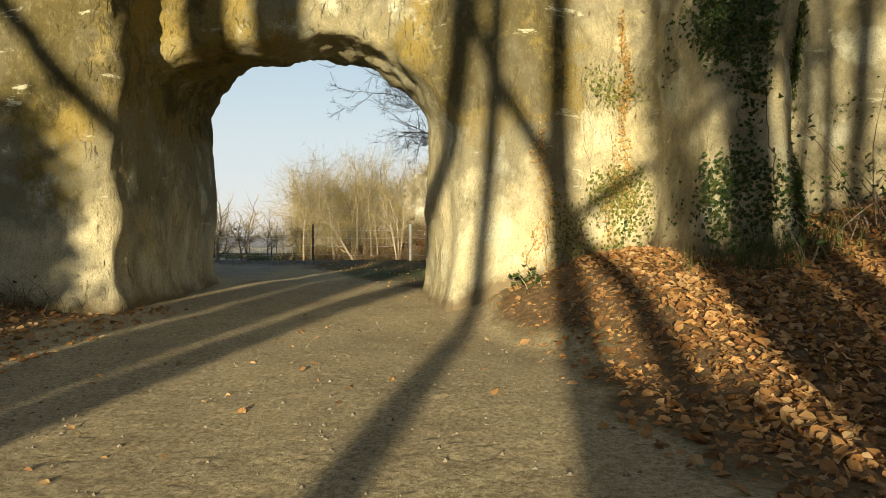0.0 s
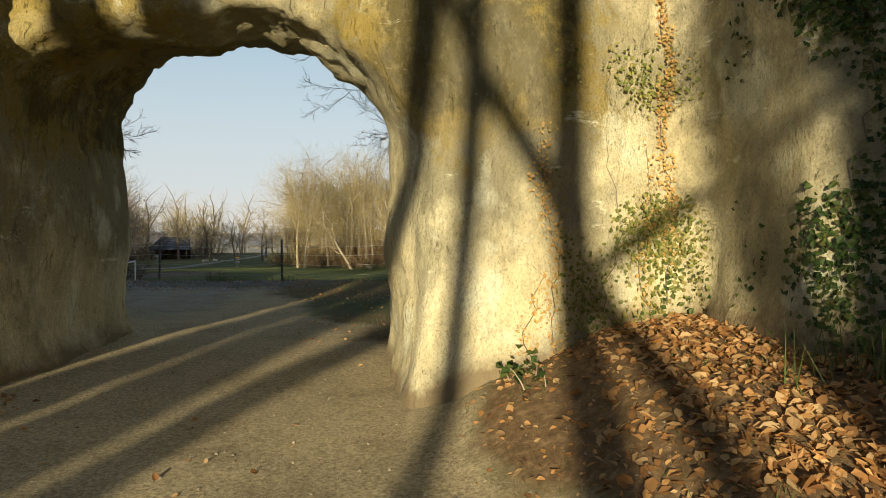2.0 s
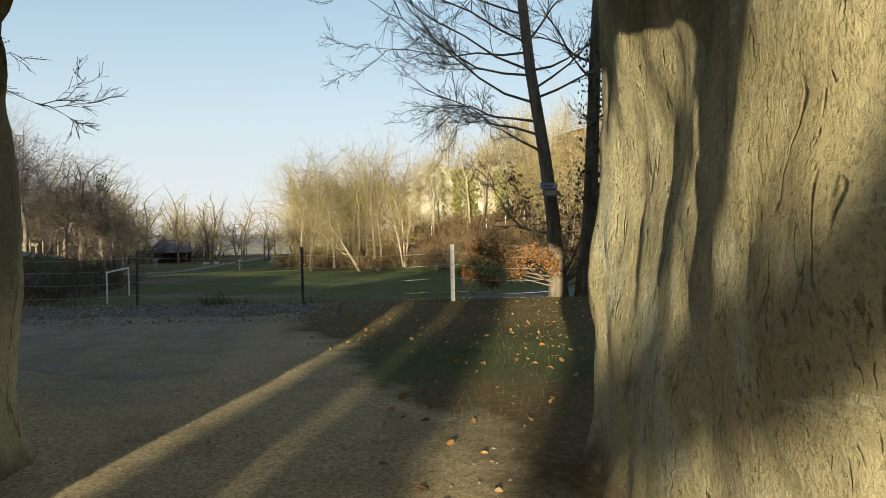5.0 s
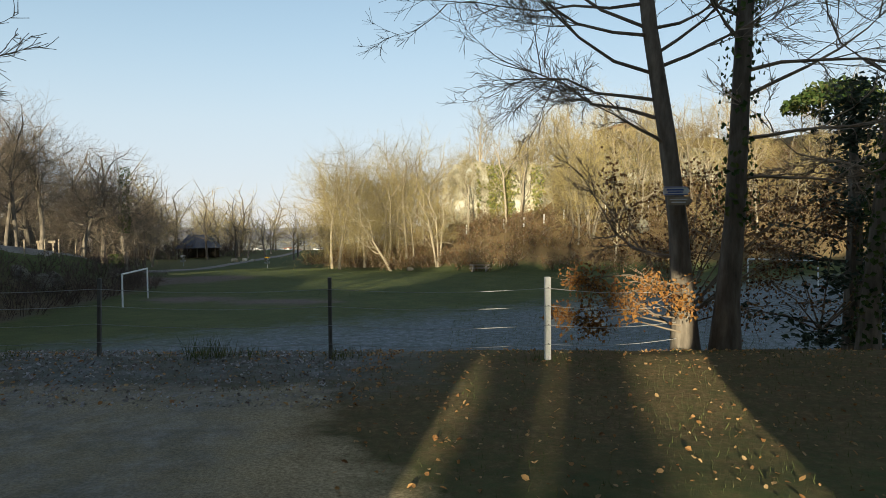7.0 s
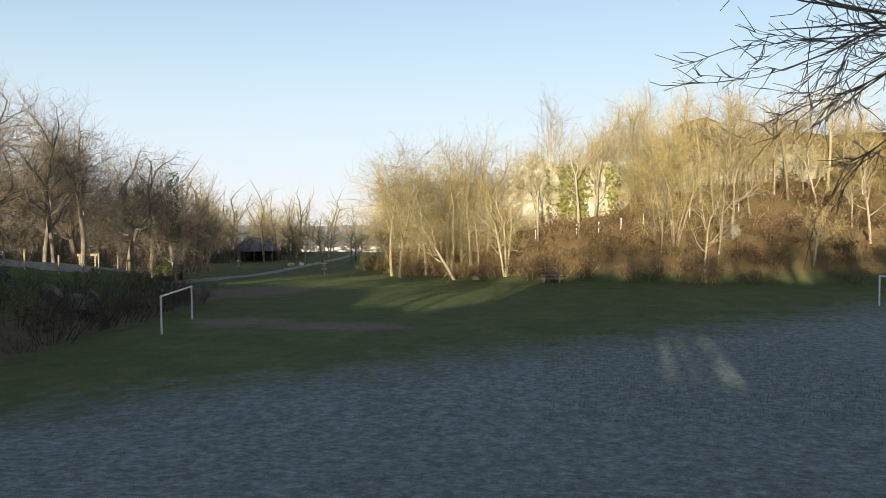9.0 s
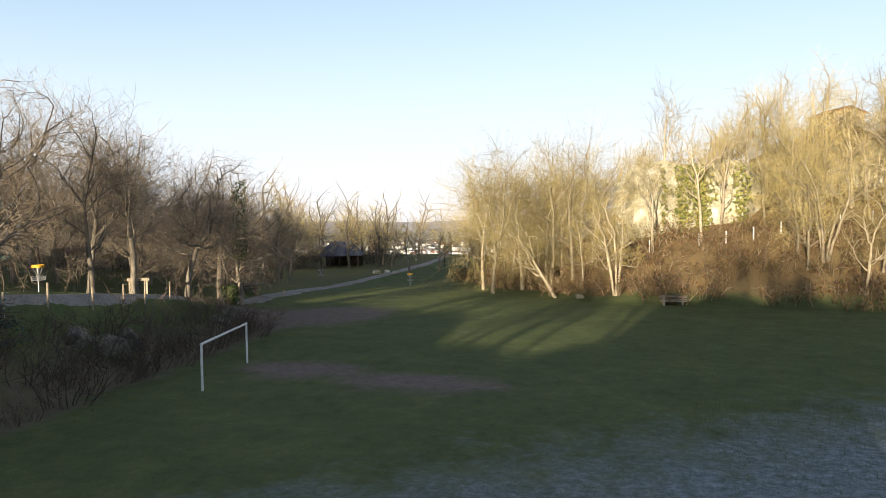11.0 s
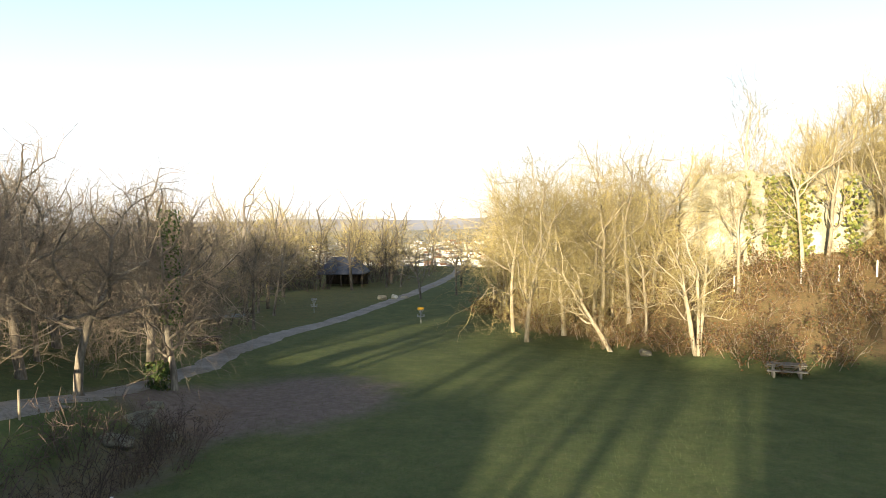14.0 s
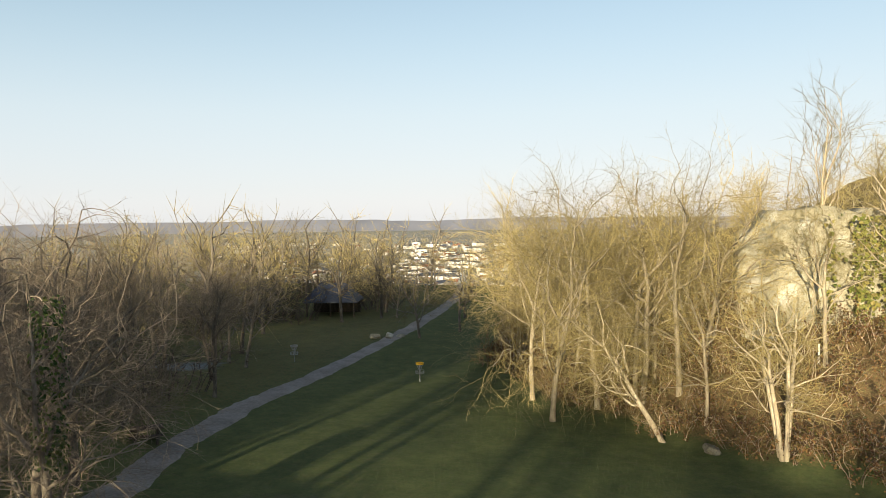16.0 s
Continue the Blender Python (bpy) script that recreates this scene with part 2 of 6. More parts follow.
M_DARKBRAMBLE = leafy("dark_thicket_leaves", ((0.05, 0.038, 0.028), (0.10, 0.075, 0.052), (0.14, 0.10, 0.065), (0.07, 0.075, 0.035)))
M_BRAMBLE = leafy("bramble_leaves", ((0.06, 0.034, 0.024), (0.13, 0.068, 0.034), (0.21, 0.108, 0.042), (0.09, 0.10, 0.034), (0.26, 0.155, 0.058), (0.09, 0.053, 0.036)))
# woods in the distance: haze is mixed into these pale greyish browns
M_FARWOOD = leafy("haze_paled_woods", ((0.20, 0.17, 0.13), (0.30, 0.25, 0.19), (0.24, 0.24, 0.18), (0.38, 0.33, 0.26)))
M_STONE = surface("small_stones", ((0.13, 0.11, 0.08), (0.26, 0.22, 0.16), (0.38, 0.33, 0.25)), 30, 6, 0.9, 0.3, 0.004)
M_LANE = surface("lane_gravel", ((0.16, 0.148, 0.13), (0.27, 0.25, 0.225), (0.37, 0.35, 0.315)), 6, 0.4, 0.95, 0.4, 0.03)
M_SLATE = surface("blue_grey_roof", ((0.05, 0.06, 0.08), (0.09, 0.10, 0.13), (0.14, 0.15, 0.18)), 6, 0.8, 0.7, 0.3, 0.02, local=True)
M_TILE = surface("red_brown_tiles", ((0.16, 0.07, 0.04), (0.28, 0.13, 0.08), (0.36, 0.20, 0.13)), 5, 0.6, 0.85, 0.3, 0.02, local=True, vary=0.2)
M_PLASTER = surface("pale_house_plaster", ((0.22, 0.21, 0.19), (0.33, 0.31, 0.28), (0.46, 0.44, 0.41)), 4, 0.4, 0.9, 0.2, 0.01, local=True, vary=0.15)
M_TOWNWALL = surface("white_town_plaster", ((0.48, 0.47, 0.45), (0.62, 0.61, 0.58), (0.74, 0.73, 0.70)), 4, 0.1, 0.9, 0.1, 0.01, local=True, vary=0.2)
M_HOUSESTONE = surface("brown_house_stone", ((0.26, 0.19, 0.11), (0.42, 0.33, 0.20), (0.54, 0.45, 0.30)), 4, 0.4, 0.9, 0.3, 0.02, local=True)
M_GLASS = surface("dark_window_glass", ((0.02, 0.025, 0.03), (0.03, 0.035, 0.045), (0.05, 0.055, 0.06)), 3, 0.5, 0.15, 0, local=True)
M_CONCRETE = surface("weathered_concrete", ((0.14, 0.13, 0.11), (0.23, 0.21, 0.18), (0.31, 0.29, 0.26)), 12, 2, 0.9, 0.3, 0.01, local=True)
M_STEEL = surface("galvanised_steel", ((0.30, 0.31, 0.32), (0.45, 0.46, 0.47), (0.55, 0.56, 0.57)), 25, 3, 0.45, 0.1, 0.002, local=True, metal=0.8)
M_YELLOW = surface("yellow_painted_band", ((0.55, 0.30, 0.02), (0.72, 0.42, 0.03), (0.78, 0.50, 0.06)), 20, 3, 0.5, 0.1, 0.002, local=True)
M_BLUE = surface("blue_enamel", ((0.05, 0.09, 0.28), (0.08, 0.13, 0.40), (0.10, 0.16, 0.46)), 20, 2, 0.35, 0.05, 0.002, local=True)
M_PALEWOOD = surface("pale_weathered_wood", ((0.20, 0.16, 0.11), (0.34, 0.28, 0.20), (0.44, 0.38, 0.29)), 20, 3, 0.9, 0.4, 0.01, local=True, stretch=(1, 1, 0.2))
M_GRASS = leafy("grass_blades", ((0.055, 0.08, 0.02), (0.10, 0.13, 0.032), (0.13, 0.155, 0.045), (0.16, 0.16, 0.06)))


# ---- mesh helpers ----
def mesh_of(name, verts, faces, material, smooth=False):
    me = bpy.data.meshes.new(name)
    me.from_pydata([tuple(v) for v in verts], [], [tuple(f) for f in faces])
    me.materials.append(material)
    if smooth:
        me.polygons.foreach_set("use_smooth", [True] * len(me.polygons))
    me.update()
    return me


def part_of(name, me, parent, label="", kind=""):
    ob = new(name, me)
    ob.parent = parent
    return tagged(ob, label, kind=kind)


def part(name, bm, material, parent, label=""):
    me = bpy.data.meshes.new(name)
    bm.to_mesh(me)
    bm.free()
    me.materials.append(material)
    return part_of(name, me, parent, label)


def box(bm, centre, size, turn=0.0, bevel=0.0):
    made = bmesh.ops.create_cube(bm, size=1.0, matrix=pose(*centre, 0, 0, turn) @ Matrix.Diagonal((*size, 1)))
    if bevel:
        edges = {e for v in made["verts"] for e in v.link_edges}
        bmesh.ops.bevel(bm, geom=list(edges), offset=bevel, segments=2, affect='EDGES', profile=0.6)
    return bm


def rod(bm, a, b, r1, r2=None, sides=10):
    a, b = Vector(a), Vector(b)
    m = Matrix.Translation((a + b) / 2) @ (b - a).to_track_quat('Z', 'Y').to_matrix().to_4x4()
    bmesh.ops.create_cone(bm, cap_ends=True, segments=sides, radius1=r1, radius2=r1 if r2 is None else r2, depth=(b - a).length, matrix=m)
    return bm


def tube(verts, faces, points, radii, sides):
    """A tapered tube along points, added to verts and faces."""
    start = len(verts)
    for i, p in enumerate(points):
        d = (points[min(i + 1, len(points) - 1)] - points[max(i - 1, 0)]).normalized()
        u = d.orthogonal().normalized()
        w = d.cross(u)
        for k in range(sides):
            a = 2 * math.pi * k / sides
            verts.append(p + (u * math.cos(a) + w * math.sin(a)) * radii[i])
    for i in range(len(points) - 1):
        for k in range(sides):
            a, b = start + i * sides + k, start + i * sides + (k + 1) % sides
            faces.append((a, b, b + sides, a + sides))


def ramp_of(v, pairs):
    return float(np.interp(v, [p[0] for p in pairs], [p[1] for p in pairs]))


def smooth(a, b, v):
    t = min(1.0, max(0.0, (v - a) / (b - a)))
    return t * t * (3 - 2 * t)


# ---- the lie of the land ----
def foot_y(x):
    """Where the wooded hill on the far side of the meadow begins."""
    return ramp_of(x, [(-60, 430), (-40, 230), (-34, 165), (-28, 122), (-20, 105), (-12.5, 100), (-7, 93), (3, 91), (30, 86), (60, 66)])


def land(x, y):
    """Height of the ground."""
    z = ramp_of(y, [(-20, -0.2), (3, 0.0), (8, 0.08), (12, 0.15), (18, 0.10), (20.8, 0.20), (22, 0.05), (24, -0.6), (30, -2.1), (36, -2.8), (45, -3.0), (75, -3.05), (92, -3.5), (112, -4.3), (150, -4.5), (200, -4.6)])
    # leaf bank against the rock on the near side of the arch
    if y < 14:
        near = ramp_of(x, [(0.3, 6.2), (1.0, 5.0), (1.8, 2.6), (3.0, 2.0)])
        z += ramp_of(x, [(0.05, 0), (0.4, 0.14), (0.64, 0.30), (1.13, 0.48), (1.55, 0.65), (2.7, 0.82), (3.75, 1.0), (5, 1.15)]) * smooth(near, 7.7, y) * (1 - smooth(9, 11.5, y))
        z += smooth(3.0, 10, x) * 0.8 * smooth(-6, 4, y)
        z += smooth(-3.6, -7, x) * 0.45
    # unseen banks beside the track, before the rock, added to block sky light
    if y < 6:
        z += (6.5 * smooth(-11, -17, x) + 6.5 * smooth(8.5, 15, x)) * smooth(6, -1, y)
    # terrace with the lane, beyond the goal
    left = ramp_of(y, [(18, 0.2), (30, 1.2), (40, 1.6), (50, 1.4), (59, 0.5), (65, -0.2), (71, -1.4), (77, -2.3), (88, -3.3), (100, -3.95), (112, -4.3), (150, -4.5), (200, -4.6)])
    if x < -38:
        left += (ramp_of(y, [(20, 0.6), (40, 1.9), (60, 1.5), (80, 0.4), (95, -2.2), (110, -4.0), (150, -4.5), (200, -4.6)]) - left) * smooth(-38, -50, x)
    edge = ramp_of(y, [(18, -12), (30, -22), (40, -27), (66, -28.5), (75, -30), (90, -36), (120, -40), (200, -46)])
    k = smooth(edge, edge - 4.5, x)
    z = z * (1 - k) + left * k
    # hill
    d = y - foot_y(x)
    if d > 0:
        d *= 0.75
        z += ramp_of(d, [(0, 0), (3, 1.2), (7, 4.0), (12, 6.2), (16, 8.0), (26, 11.0), (45, 11.5), (120, 12)]) * (1.0 if y < 170 else 1 - smooth(170, 250, y)) * ramp_of(x, [(-40, 0.12), (-22, 0.2), (-12, 0.38), (-7, 0.72), (-3, 1.0), (6, 1.10), (14, 1.26), (30, 1.30)])
    if d > 6:
        z += 1.3 * smooth(6, 16, d) * noise.noise((x * 0.16, y * 0.12, 8)) * (1 - smooth(170, 250, y))
    z += 5.0 * smooth(11, 20, x) * smooth(111, 126, y) * (1 - smooth(170, 250, y))
    # valley and the far hills
    if y > 200:
        z += ramp_of(y, [(200, 0), (270, -14), (430, -48), (900, -58), (1500, -56), (2200, -52), (4500, -50)])
    z += 0.03 * noise.noise((x * 0.35, y * 0.35, 0)) + 0.25 * smooth(30, 80, y) * noise.noise((x * 0.06, y * 0.06, 3))
    return z


def steps(stops):
    out = []
    for (a, b, d) in stops:
        n = max(1, round((b - a) / d))
        out += [a + (b - a) * i / n for i in range(n)]
    return out + [stops[-1][1]]


def near_zone(x, y):
    """Shares of gravel, fallen leaves, rime and bare earth on the ground."""
    wob = 0.6 * noise.noise((x * 0.6, y * 0.6, 7)) + 0.3 * noise.noise((x * 2, y * 2, 5))
    if y < 8.5:
        rim = 0.5 - 0.4 * smooth(4.5, 7.2, y)
        gravel = (1 - smooth(rim, rim + 1.1, x + wob)) * (1 - smooth(-3.2, -4.4, x + 0.6 * wob))
        leaf = max(smooth(rim, rim + 1.0, x + wob), smooth(-3.2, -4.2, x + 0.6 * wob))
    else:
        right = ramp_of(y, [(8.5, 0.8), (10.5, -0.5), (13, -1.6), (16, -2.6), (19, -4.0)])
        gravel = (1 - smooth(right - 0.5, right + 0.9, x + wob)) * (1 - smooth(18.6, 19.8, y + 0.5 * wob))
        leaf = max(0.55 * smooth(13.5, 18.5, y + wob) * (1 - smooth(24, 27, y)), 0.62 * (1 - smooth(13.2, 15.5, y + wob)) * smooth(-2.5, -1.2, x))
    # the yard's left part just beyond the arch takes half of this grey-blue tone
    frost_tone = max(0.5 * smooth(12.0, 14.0, y) * smooth(-2.8, -4.6, x) * (1 - smooth(19, 21, y)), 0.56 * smooth(17.8, 19.8, y) * smooth(-1.5, -3.5, x), smooth(22.5, 26, y)) * (1 - smooth(-4, 12, (y - (44 + 0.75 * (x + 6))) + 5 * wob)) * smooth(-34, -12, x)
    frost_tone = max(frost_tone, 1 - smooth(0.6, 1.2, math.hypot((x + 55.5) / 3.4, (y - 113) / 2.6) + 0.3 * wob))
    d = y - foot_y(x)
    leaf = max(leaf, 0.7 * smooth(0.8, 4.0, d + 1.5 * wob))
    if y > 30:
        leaf = max(leaf, 0.34 * smooth(-36, -46, x + wob))
        edge = ramp_of(y, [(30, -21), (40, -26), (66, -27.5), (75, -29), (78, -80)])
        leaf = max(leaf, 0.36 * smooth(edge, edge - 1.5, x + wob) * (1 - smooth(edge - 2.6, edge - 3.8, x + wob)))
    earth = 0.0
    for cx, cy, rx, ry in ((-21.0, 58.5, 3.6, 2.2), (-14.5, 57.0, 4.6, 1.8), (-28.5, 78, 6, 7), (-32, 73, 6, 4)):
        earth = max(earth, 1 - smooth(0.55, 1.15, math.hypot((x - cx) / rx, (y - cy) / ry) + 0.35 * wob))
    if y > 30:
        earth = max(earth, 0.6 * smooth(edge + 0.5, edge - 1.0, x + wob) * (1 - smooth(edge - 2.4, edge - 3.6, x + wob)))
    return gravel, leaf, frost_tone, earth, 0.0


XS = steps([(-3000, -400, 260), (-400, -100, 30), (-100, -36, 2.0), (-36, -12, 0.8), (-12, -5, 0.25), (-5, 4, 0.11), (4, 12, 0.4), (12, 60, 1.6), (60, 300, 24), (300, 3000, 300)])
YS = steps([(-300, -30, 30), (-30, -2, 2.0), (-2, 1, 0.3), (1, 12, 0.11), (12, 24, 0.2), (24, 40, 0.6), (40, 120, 1.3), (120, 210, 4), (210, 600, 26), (600, 4500, 150)])


def build_ground():
    nx, ny = len(XS), len(YS)
    verts, zones = [], []
    for y in YS:
        for x in XS:
            z = land(x, y)
            if 1 < y < 24 and -6 < x < 5:
                z += 0.014 * noise.noise((x * 1.2, y * 1.2, 2)) + 0.003 * noise.noise((x * 5, y * 5, 4))
            verts.append((x, y, z))
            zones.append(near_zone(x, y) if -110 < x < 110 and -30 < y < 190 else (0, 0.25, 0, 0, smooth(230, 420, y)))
    faces = [(j * nx + i, j * nx + i + 1, (j + 1) * nx + i + 1, (j + 1) * nx + i) for j in range(ny - 1) for i in range(nx - 1)]
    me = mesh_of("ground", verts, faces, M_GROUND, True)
    for k, name in enumerate(("gravel", "leaf", "frost_tone", "earth", "hazed_fields")):
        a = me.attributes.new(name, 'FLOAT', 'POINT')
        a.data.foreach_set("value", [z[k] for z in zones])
    return tagged(new("ground", me), "gravel track, leaf litter and rimed meadow grass running to the hills", "ground", kind="structure")


def ground_material():
    m = bpy.data.materials.new("ground_cover")
    m.use_nodes = True
    n, l = m.node_tree.nodes, m.node_tree.links
    b = n["Principled BSDF"]
    b.inputs["Roughness"].default_value = 0.95
    b.inputs["Specular IOR Level"].default_value = 0.1
    pos = n.new("ShaderNodeNewGeometry").outputs["Position"]

    def tex(scale, detail=8, rough=0.7):
        t = n.new("ShaderNodeTexNoise")
        t.inputs["Scale"].default_value, t.inputs["Detail"].default_value, t.inputs["Roughness"].default_value = scale, detail, rough
        l.new(pos, t.inputs["Vector"])
        return t.outputs["Fac"]

    def ramp(fac, stops):
        r = n.new("ShaderNodeValToRGB")
        e = r.color_ramp.elements
        e[0].position, e[0].color = stops[0][0], (*stops[0][1], 1)
        e[1].position, e[1].color = stops[-1][0], (*stops[-1][1], 1)
        for p, c in stops[1:-1]:
            e.new(p).color = (*c, 1)
        l.new(fac, r.inputs["Fac"])
        return r.outputs["Color"]

    def mix(fac, a, c):
        x = n.new("ShaderNodeMix")
        x.data_type = 'RGBA'
        l.new(fac, x.inputs[0])
        l.new(a, x.inputs[6])
        l.new(c, x.inputs[7])
        return x.outputs[2]

    def share(name, soft=0.25, scale=3.0):
        a = n.new("ShaderNodeAttribute")
        a.attribute_name = name
        t = tex(scale)
        s = n.new("ShaderNodeMath")
        s.operation = 'ADD'
        l.new(a.outputs["Fac"], s.inputs[0])
        l.new(t, s.inputs[1])
        r = n.new("ShaderNodeMapRange")
        r.inputs["From Min"].default_value, r.inputs["From Max"].default_value = 1.0 - soft, 1.0 + soft
        l.new(s.outputs[0], r.inputs["Value"])
        return r.outputs[0]

    blotch = tex(0.5, 12, 0.85)
    grit = tex(34.0, 10, 0.85)
    grass = ramp(blotch, [(0.3, (0.056, 0.078, 0.034)), (0.5, (0.115, 0.142, 0.054)), (0.7, (0.205, 0.212, 0.082))])
    straw = ramp(tex(9.0, 8, 0.8), [(0.3, (0.09, 0.085, 0.035)), (0.7, (0.20, 0.18, 0.085))])
    grass = mix(ramp(tex(16.0, 6, 0.8), [(0.44, (0, 0, 0)), (0.60, (0.55, 0.55, 0.55))]), grass, ramp(tex(5.0, 6, 0.7), [(0.35, (0.035, 0.05, 0.024)), (0.65, (0.075, 0.095, 0.04))]))
    grass = mix(ramp(tex(2.2, 12, 0.85), [(0.48, (0, 0, 0)), (0.62, (0.45, 0.45, 0.45))]), grass, straw)
    gravel = ramp(grit, [(0.36, (0.18, 0.14, 0.08)), (0.47, (0.40, 0.325, 0.187)), (0.58, (0.66, 0.555, 0.34))])
    gravel = mix(ramp(tex(1.1, 9, 0.75), [(0.48, (0, 0, 0)), (0.66, (0.6, 0.6, 0.6))]), gravel, ramp(grit, [(0.38, (0.12, 0.09, 0.05)), (0.58, (0.40, 0.31, 0.18))]))
    leaves = ramp(tex(14.0, 8, 0.85), [(0.3, (0.085, 0.055, 0.03)), (0.5, (0.19, 0.125, 0.064)), (0.68, (0.40, 0.27, 0.14))])
    rime = ramp(tex(3.0, 10, 0.85), [(0.35, (0.085, 0.11, 0.09)), (0.5, (0.19, 0.22, 0.22)), (0.65, (0.37, 0.40, 0.42))])
    earth = ramp(tex(2.5, 8, 0.75), [(0.3, (0.13, 0.10, 0.085)), (0.7, (0.25, 0.20, 0.17))])
    # winter fields and town ground, paled in colour for the valley haze
    hazed_fields = ramp(tex(0.02, 6, 0.8), [(0.35, (0.26, 0.26, 0.19)), (0.48, (0.42, 0.40, 0.33)), (0.6, (0.56, 0.54, 0.50)), (0.7, (0.34, 0.34, 0.28))])
    c = mix(share("hazed_fields", 0.3, 0.01), grass, hazed_fields)
    c = mix(share("earth", 0.45, 1.5), c, earth)
    c = mix(share("leaf", 0.3, 4.0), c, leaves)
    c = mix(share("gravel", 0.2, 3.0), c, gravel)
    c = mix(share("frost_tone", 0.35, 1.2), c, rime)
    l.new(c, b.inputs["Base Color"])
    bp = n.new("ShaderNodeBump")
    bp.inputs["Strength"].default_value, bp.inputs["Distance"].default_value = 0.5, 0.022
    l.new(grit, bp.inputs["Height"])
    fine = n.new("ShaderNodeBump")
    fine.inputs["Strength"].default_value, fine.inputs["Distance"].default_value = 0.45, 0.015
    l.new(tex(70.0, 4, 0.7), fine.inputs["Height"])
    l.new(bp.outputs[0], fine.inputs["Normal"])
    l.new(fine.outputs[0], b.inputs["Normal"])
    return m


M_GROUND = ground_material()
build_ground()


def track_z(x, y):
    """Top of the gravel: land, ruts and grit."""
    return land(x, y) + 0.014 * noise.noise((x * 1.2, y * 1.2, 2)) + 0.003 * noise.noise((x * 5, y * 5, 4))


def build_track():
    """The trodden gravel under the archway, fine enough to show its grit as real bumps."""
    xs, ys = steps([(-4.6, 2.0, 0.036)]), steps([(0.9, 6.0, 0.032), (6.0, 13.5, 0.06)])
    verts, zones = [], []
    for j, y in enumerate(ys):
        for i, x in enumerate(xs):
            rim = min(smooth(0, 14, i), smooth(0, 14, len(xs) - 1 - i), smooth(0, 10, j), smooth(0, 24, len(ys) - 1 - j))
            g, lf, fr, ea, fi = near_zone(x, y)
            rough = 0.35 + 0.65 * g
            z = track_z(x, y) + rough * (0.004 * noise.noise((x * 13, y * 13, 1)) + 0.0065 * noise.noise((x * 31, y * 31, 6)) + 0.006 * max(0.0, noise.noise((x * 24, y * 24, 8))))
            verts.append((x, y, z + 0.012 * rim - 0.035 * (1 - rim)))
            zones.append((g, lf, fr))
    nx = len(xs)
    faces = [(j * nx + i, j * nx + i + 1, (j + 1) * nx + i + 1, (j + 1) * nx + i) for j in range(len(ys) - 1) for i in range(nx - 1)]
    me = mesh_of("gravel_track", verts, faces, M_GROUND, True)
    for k, name in enumerate(("gravel", "leaf", "frost_tone")):
        me.attributes.new(name, 'FLOAT', 'POINT').data.foreach_set("value", [z[k] for z in zones])
    tagged(new("gravel_track", me), "trodden tan gravel track leading through the archway", "track", kind="structure")


build_track()


def build_far_hills():
    """Horizon hills: a plain glowing backdrop beyond the valley, haze put into its colour."""
    m = bpy.data.materials.new("glowing_haze_hills")
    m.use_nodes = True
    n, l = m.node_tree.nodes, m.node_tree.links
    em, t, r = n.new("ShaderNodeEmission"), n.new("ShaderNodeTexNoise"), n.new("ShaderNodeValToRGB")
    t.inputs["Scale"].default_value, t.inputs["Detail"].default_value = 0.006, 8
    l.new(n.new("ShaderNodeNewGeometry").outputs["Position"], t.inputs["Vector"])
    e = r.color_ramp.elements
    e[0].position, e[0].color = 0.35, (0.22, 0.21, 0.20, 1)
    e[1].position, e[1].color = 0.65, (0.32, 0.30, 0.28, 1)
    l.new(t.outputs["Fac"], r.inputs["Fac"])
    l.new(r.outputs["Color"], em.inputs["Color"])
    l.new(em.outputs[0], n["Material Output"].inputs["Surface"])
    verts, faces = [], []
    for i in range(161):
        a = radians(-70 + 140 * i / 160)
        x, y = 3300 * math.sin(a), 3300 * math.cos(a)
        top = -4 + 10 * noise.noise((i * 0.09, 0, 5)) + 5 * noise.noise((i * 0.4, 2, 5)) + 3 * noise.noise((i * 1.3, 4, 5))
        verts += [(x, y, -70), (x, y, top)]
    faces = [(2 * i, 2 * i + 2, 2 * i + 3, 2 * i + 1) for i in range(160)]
    tagged(new("backdrop", mesh_of("backdrop", verts, faces, m)), "glowing backdrop of wooded hills, haze painted in, along the horizon", "hills", kind="structure")


build_far_hills()


# ---- the rock ridge with its archway ----
def prism(name, outline, z0, z1):
    bm = bmesh.new()
    low = [bm.verts.new((x, y, z0)) for x, y in outline]
    high = [bm.verts.new((x, y, z1)) for x, y in outline]
    bm.faces.new(list(reversed(low)))
    bm.faces.new(high)
    for i in range(len(outline)):
        j = (i + 1) % len(outline)
        bm.faces.new((low[i], low[j], high[j], high[i]))
    bmesh.ops.recalc_face_normals(bm, faces=bm.faces)
    me = bpy.data.meshes.new(name)
    bm.to_mesh(me)
    bm.free()
    return new(name, me)


def arch_section(y, xl, xr, zl, zr, xa, za):
    """The opening at one depth: left and right jamb, where they begin to curve, and the crown."""
    pts = [(xl, -2.5), (xl, zl * 0.5)]
    for i in range(0, 9):
        a = math.pi / 2 * i / 8
        pts.append((xa - (xa - xl) * math.cos(a) ** 0.8, zl + (za - zl) * math.sin(a) ** 0.8))
    for i in range(7, -1, -1):
        a = math.pi / 2 * i / 8
        pts.append((xa + (xr - xa) * math.cos(a) ** 0.9, zr + (za - zr) * math.sin(a) ** 0.9))
    pts += [(xr, zr * 0.5), (xr, -2.5)]
    return [(x, y, z) for x, z in pts]


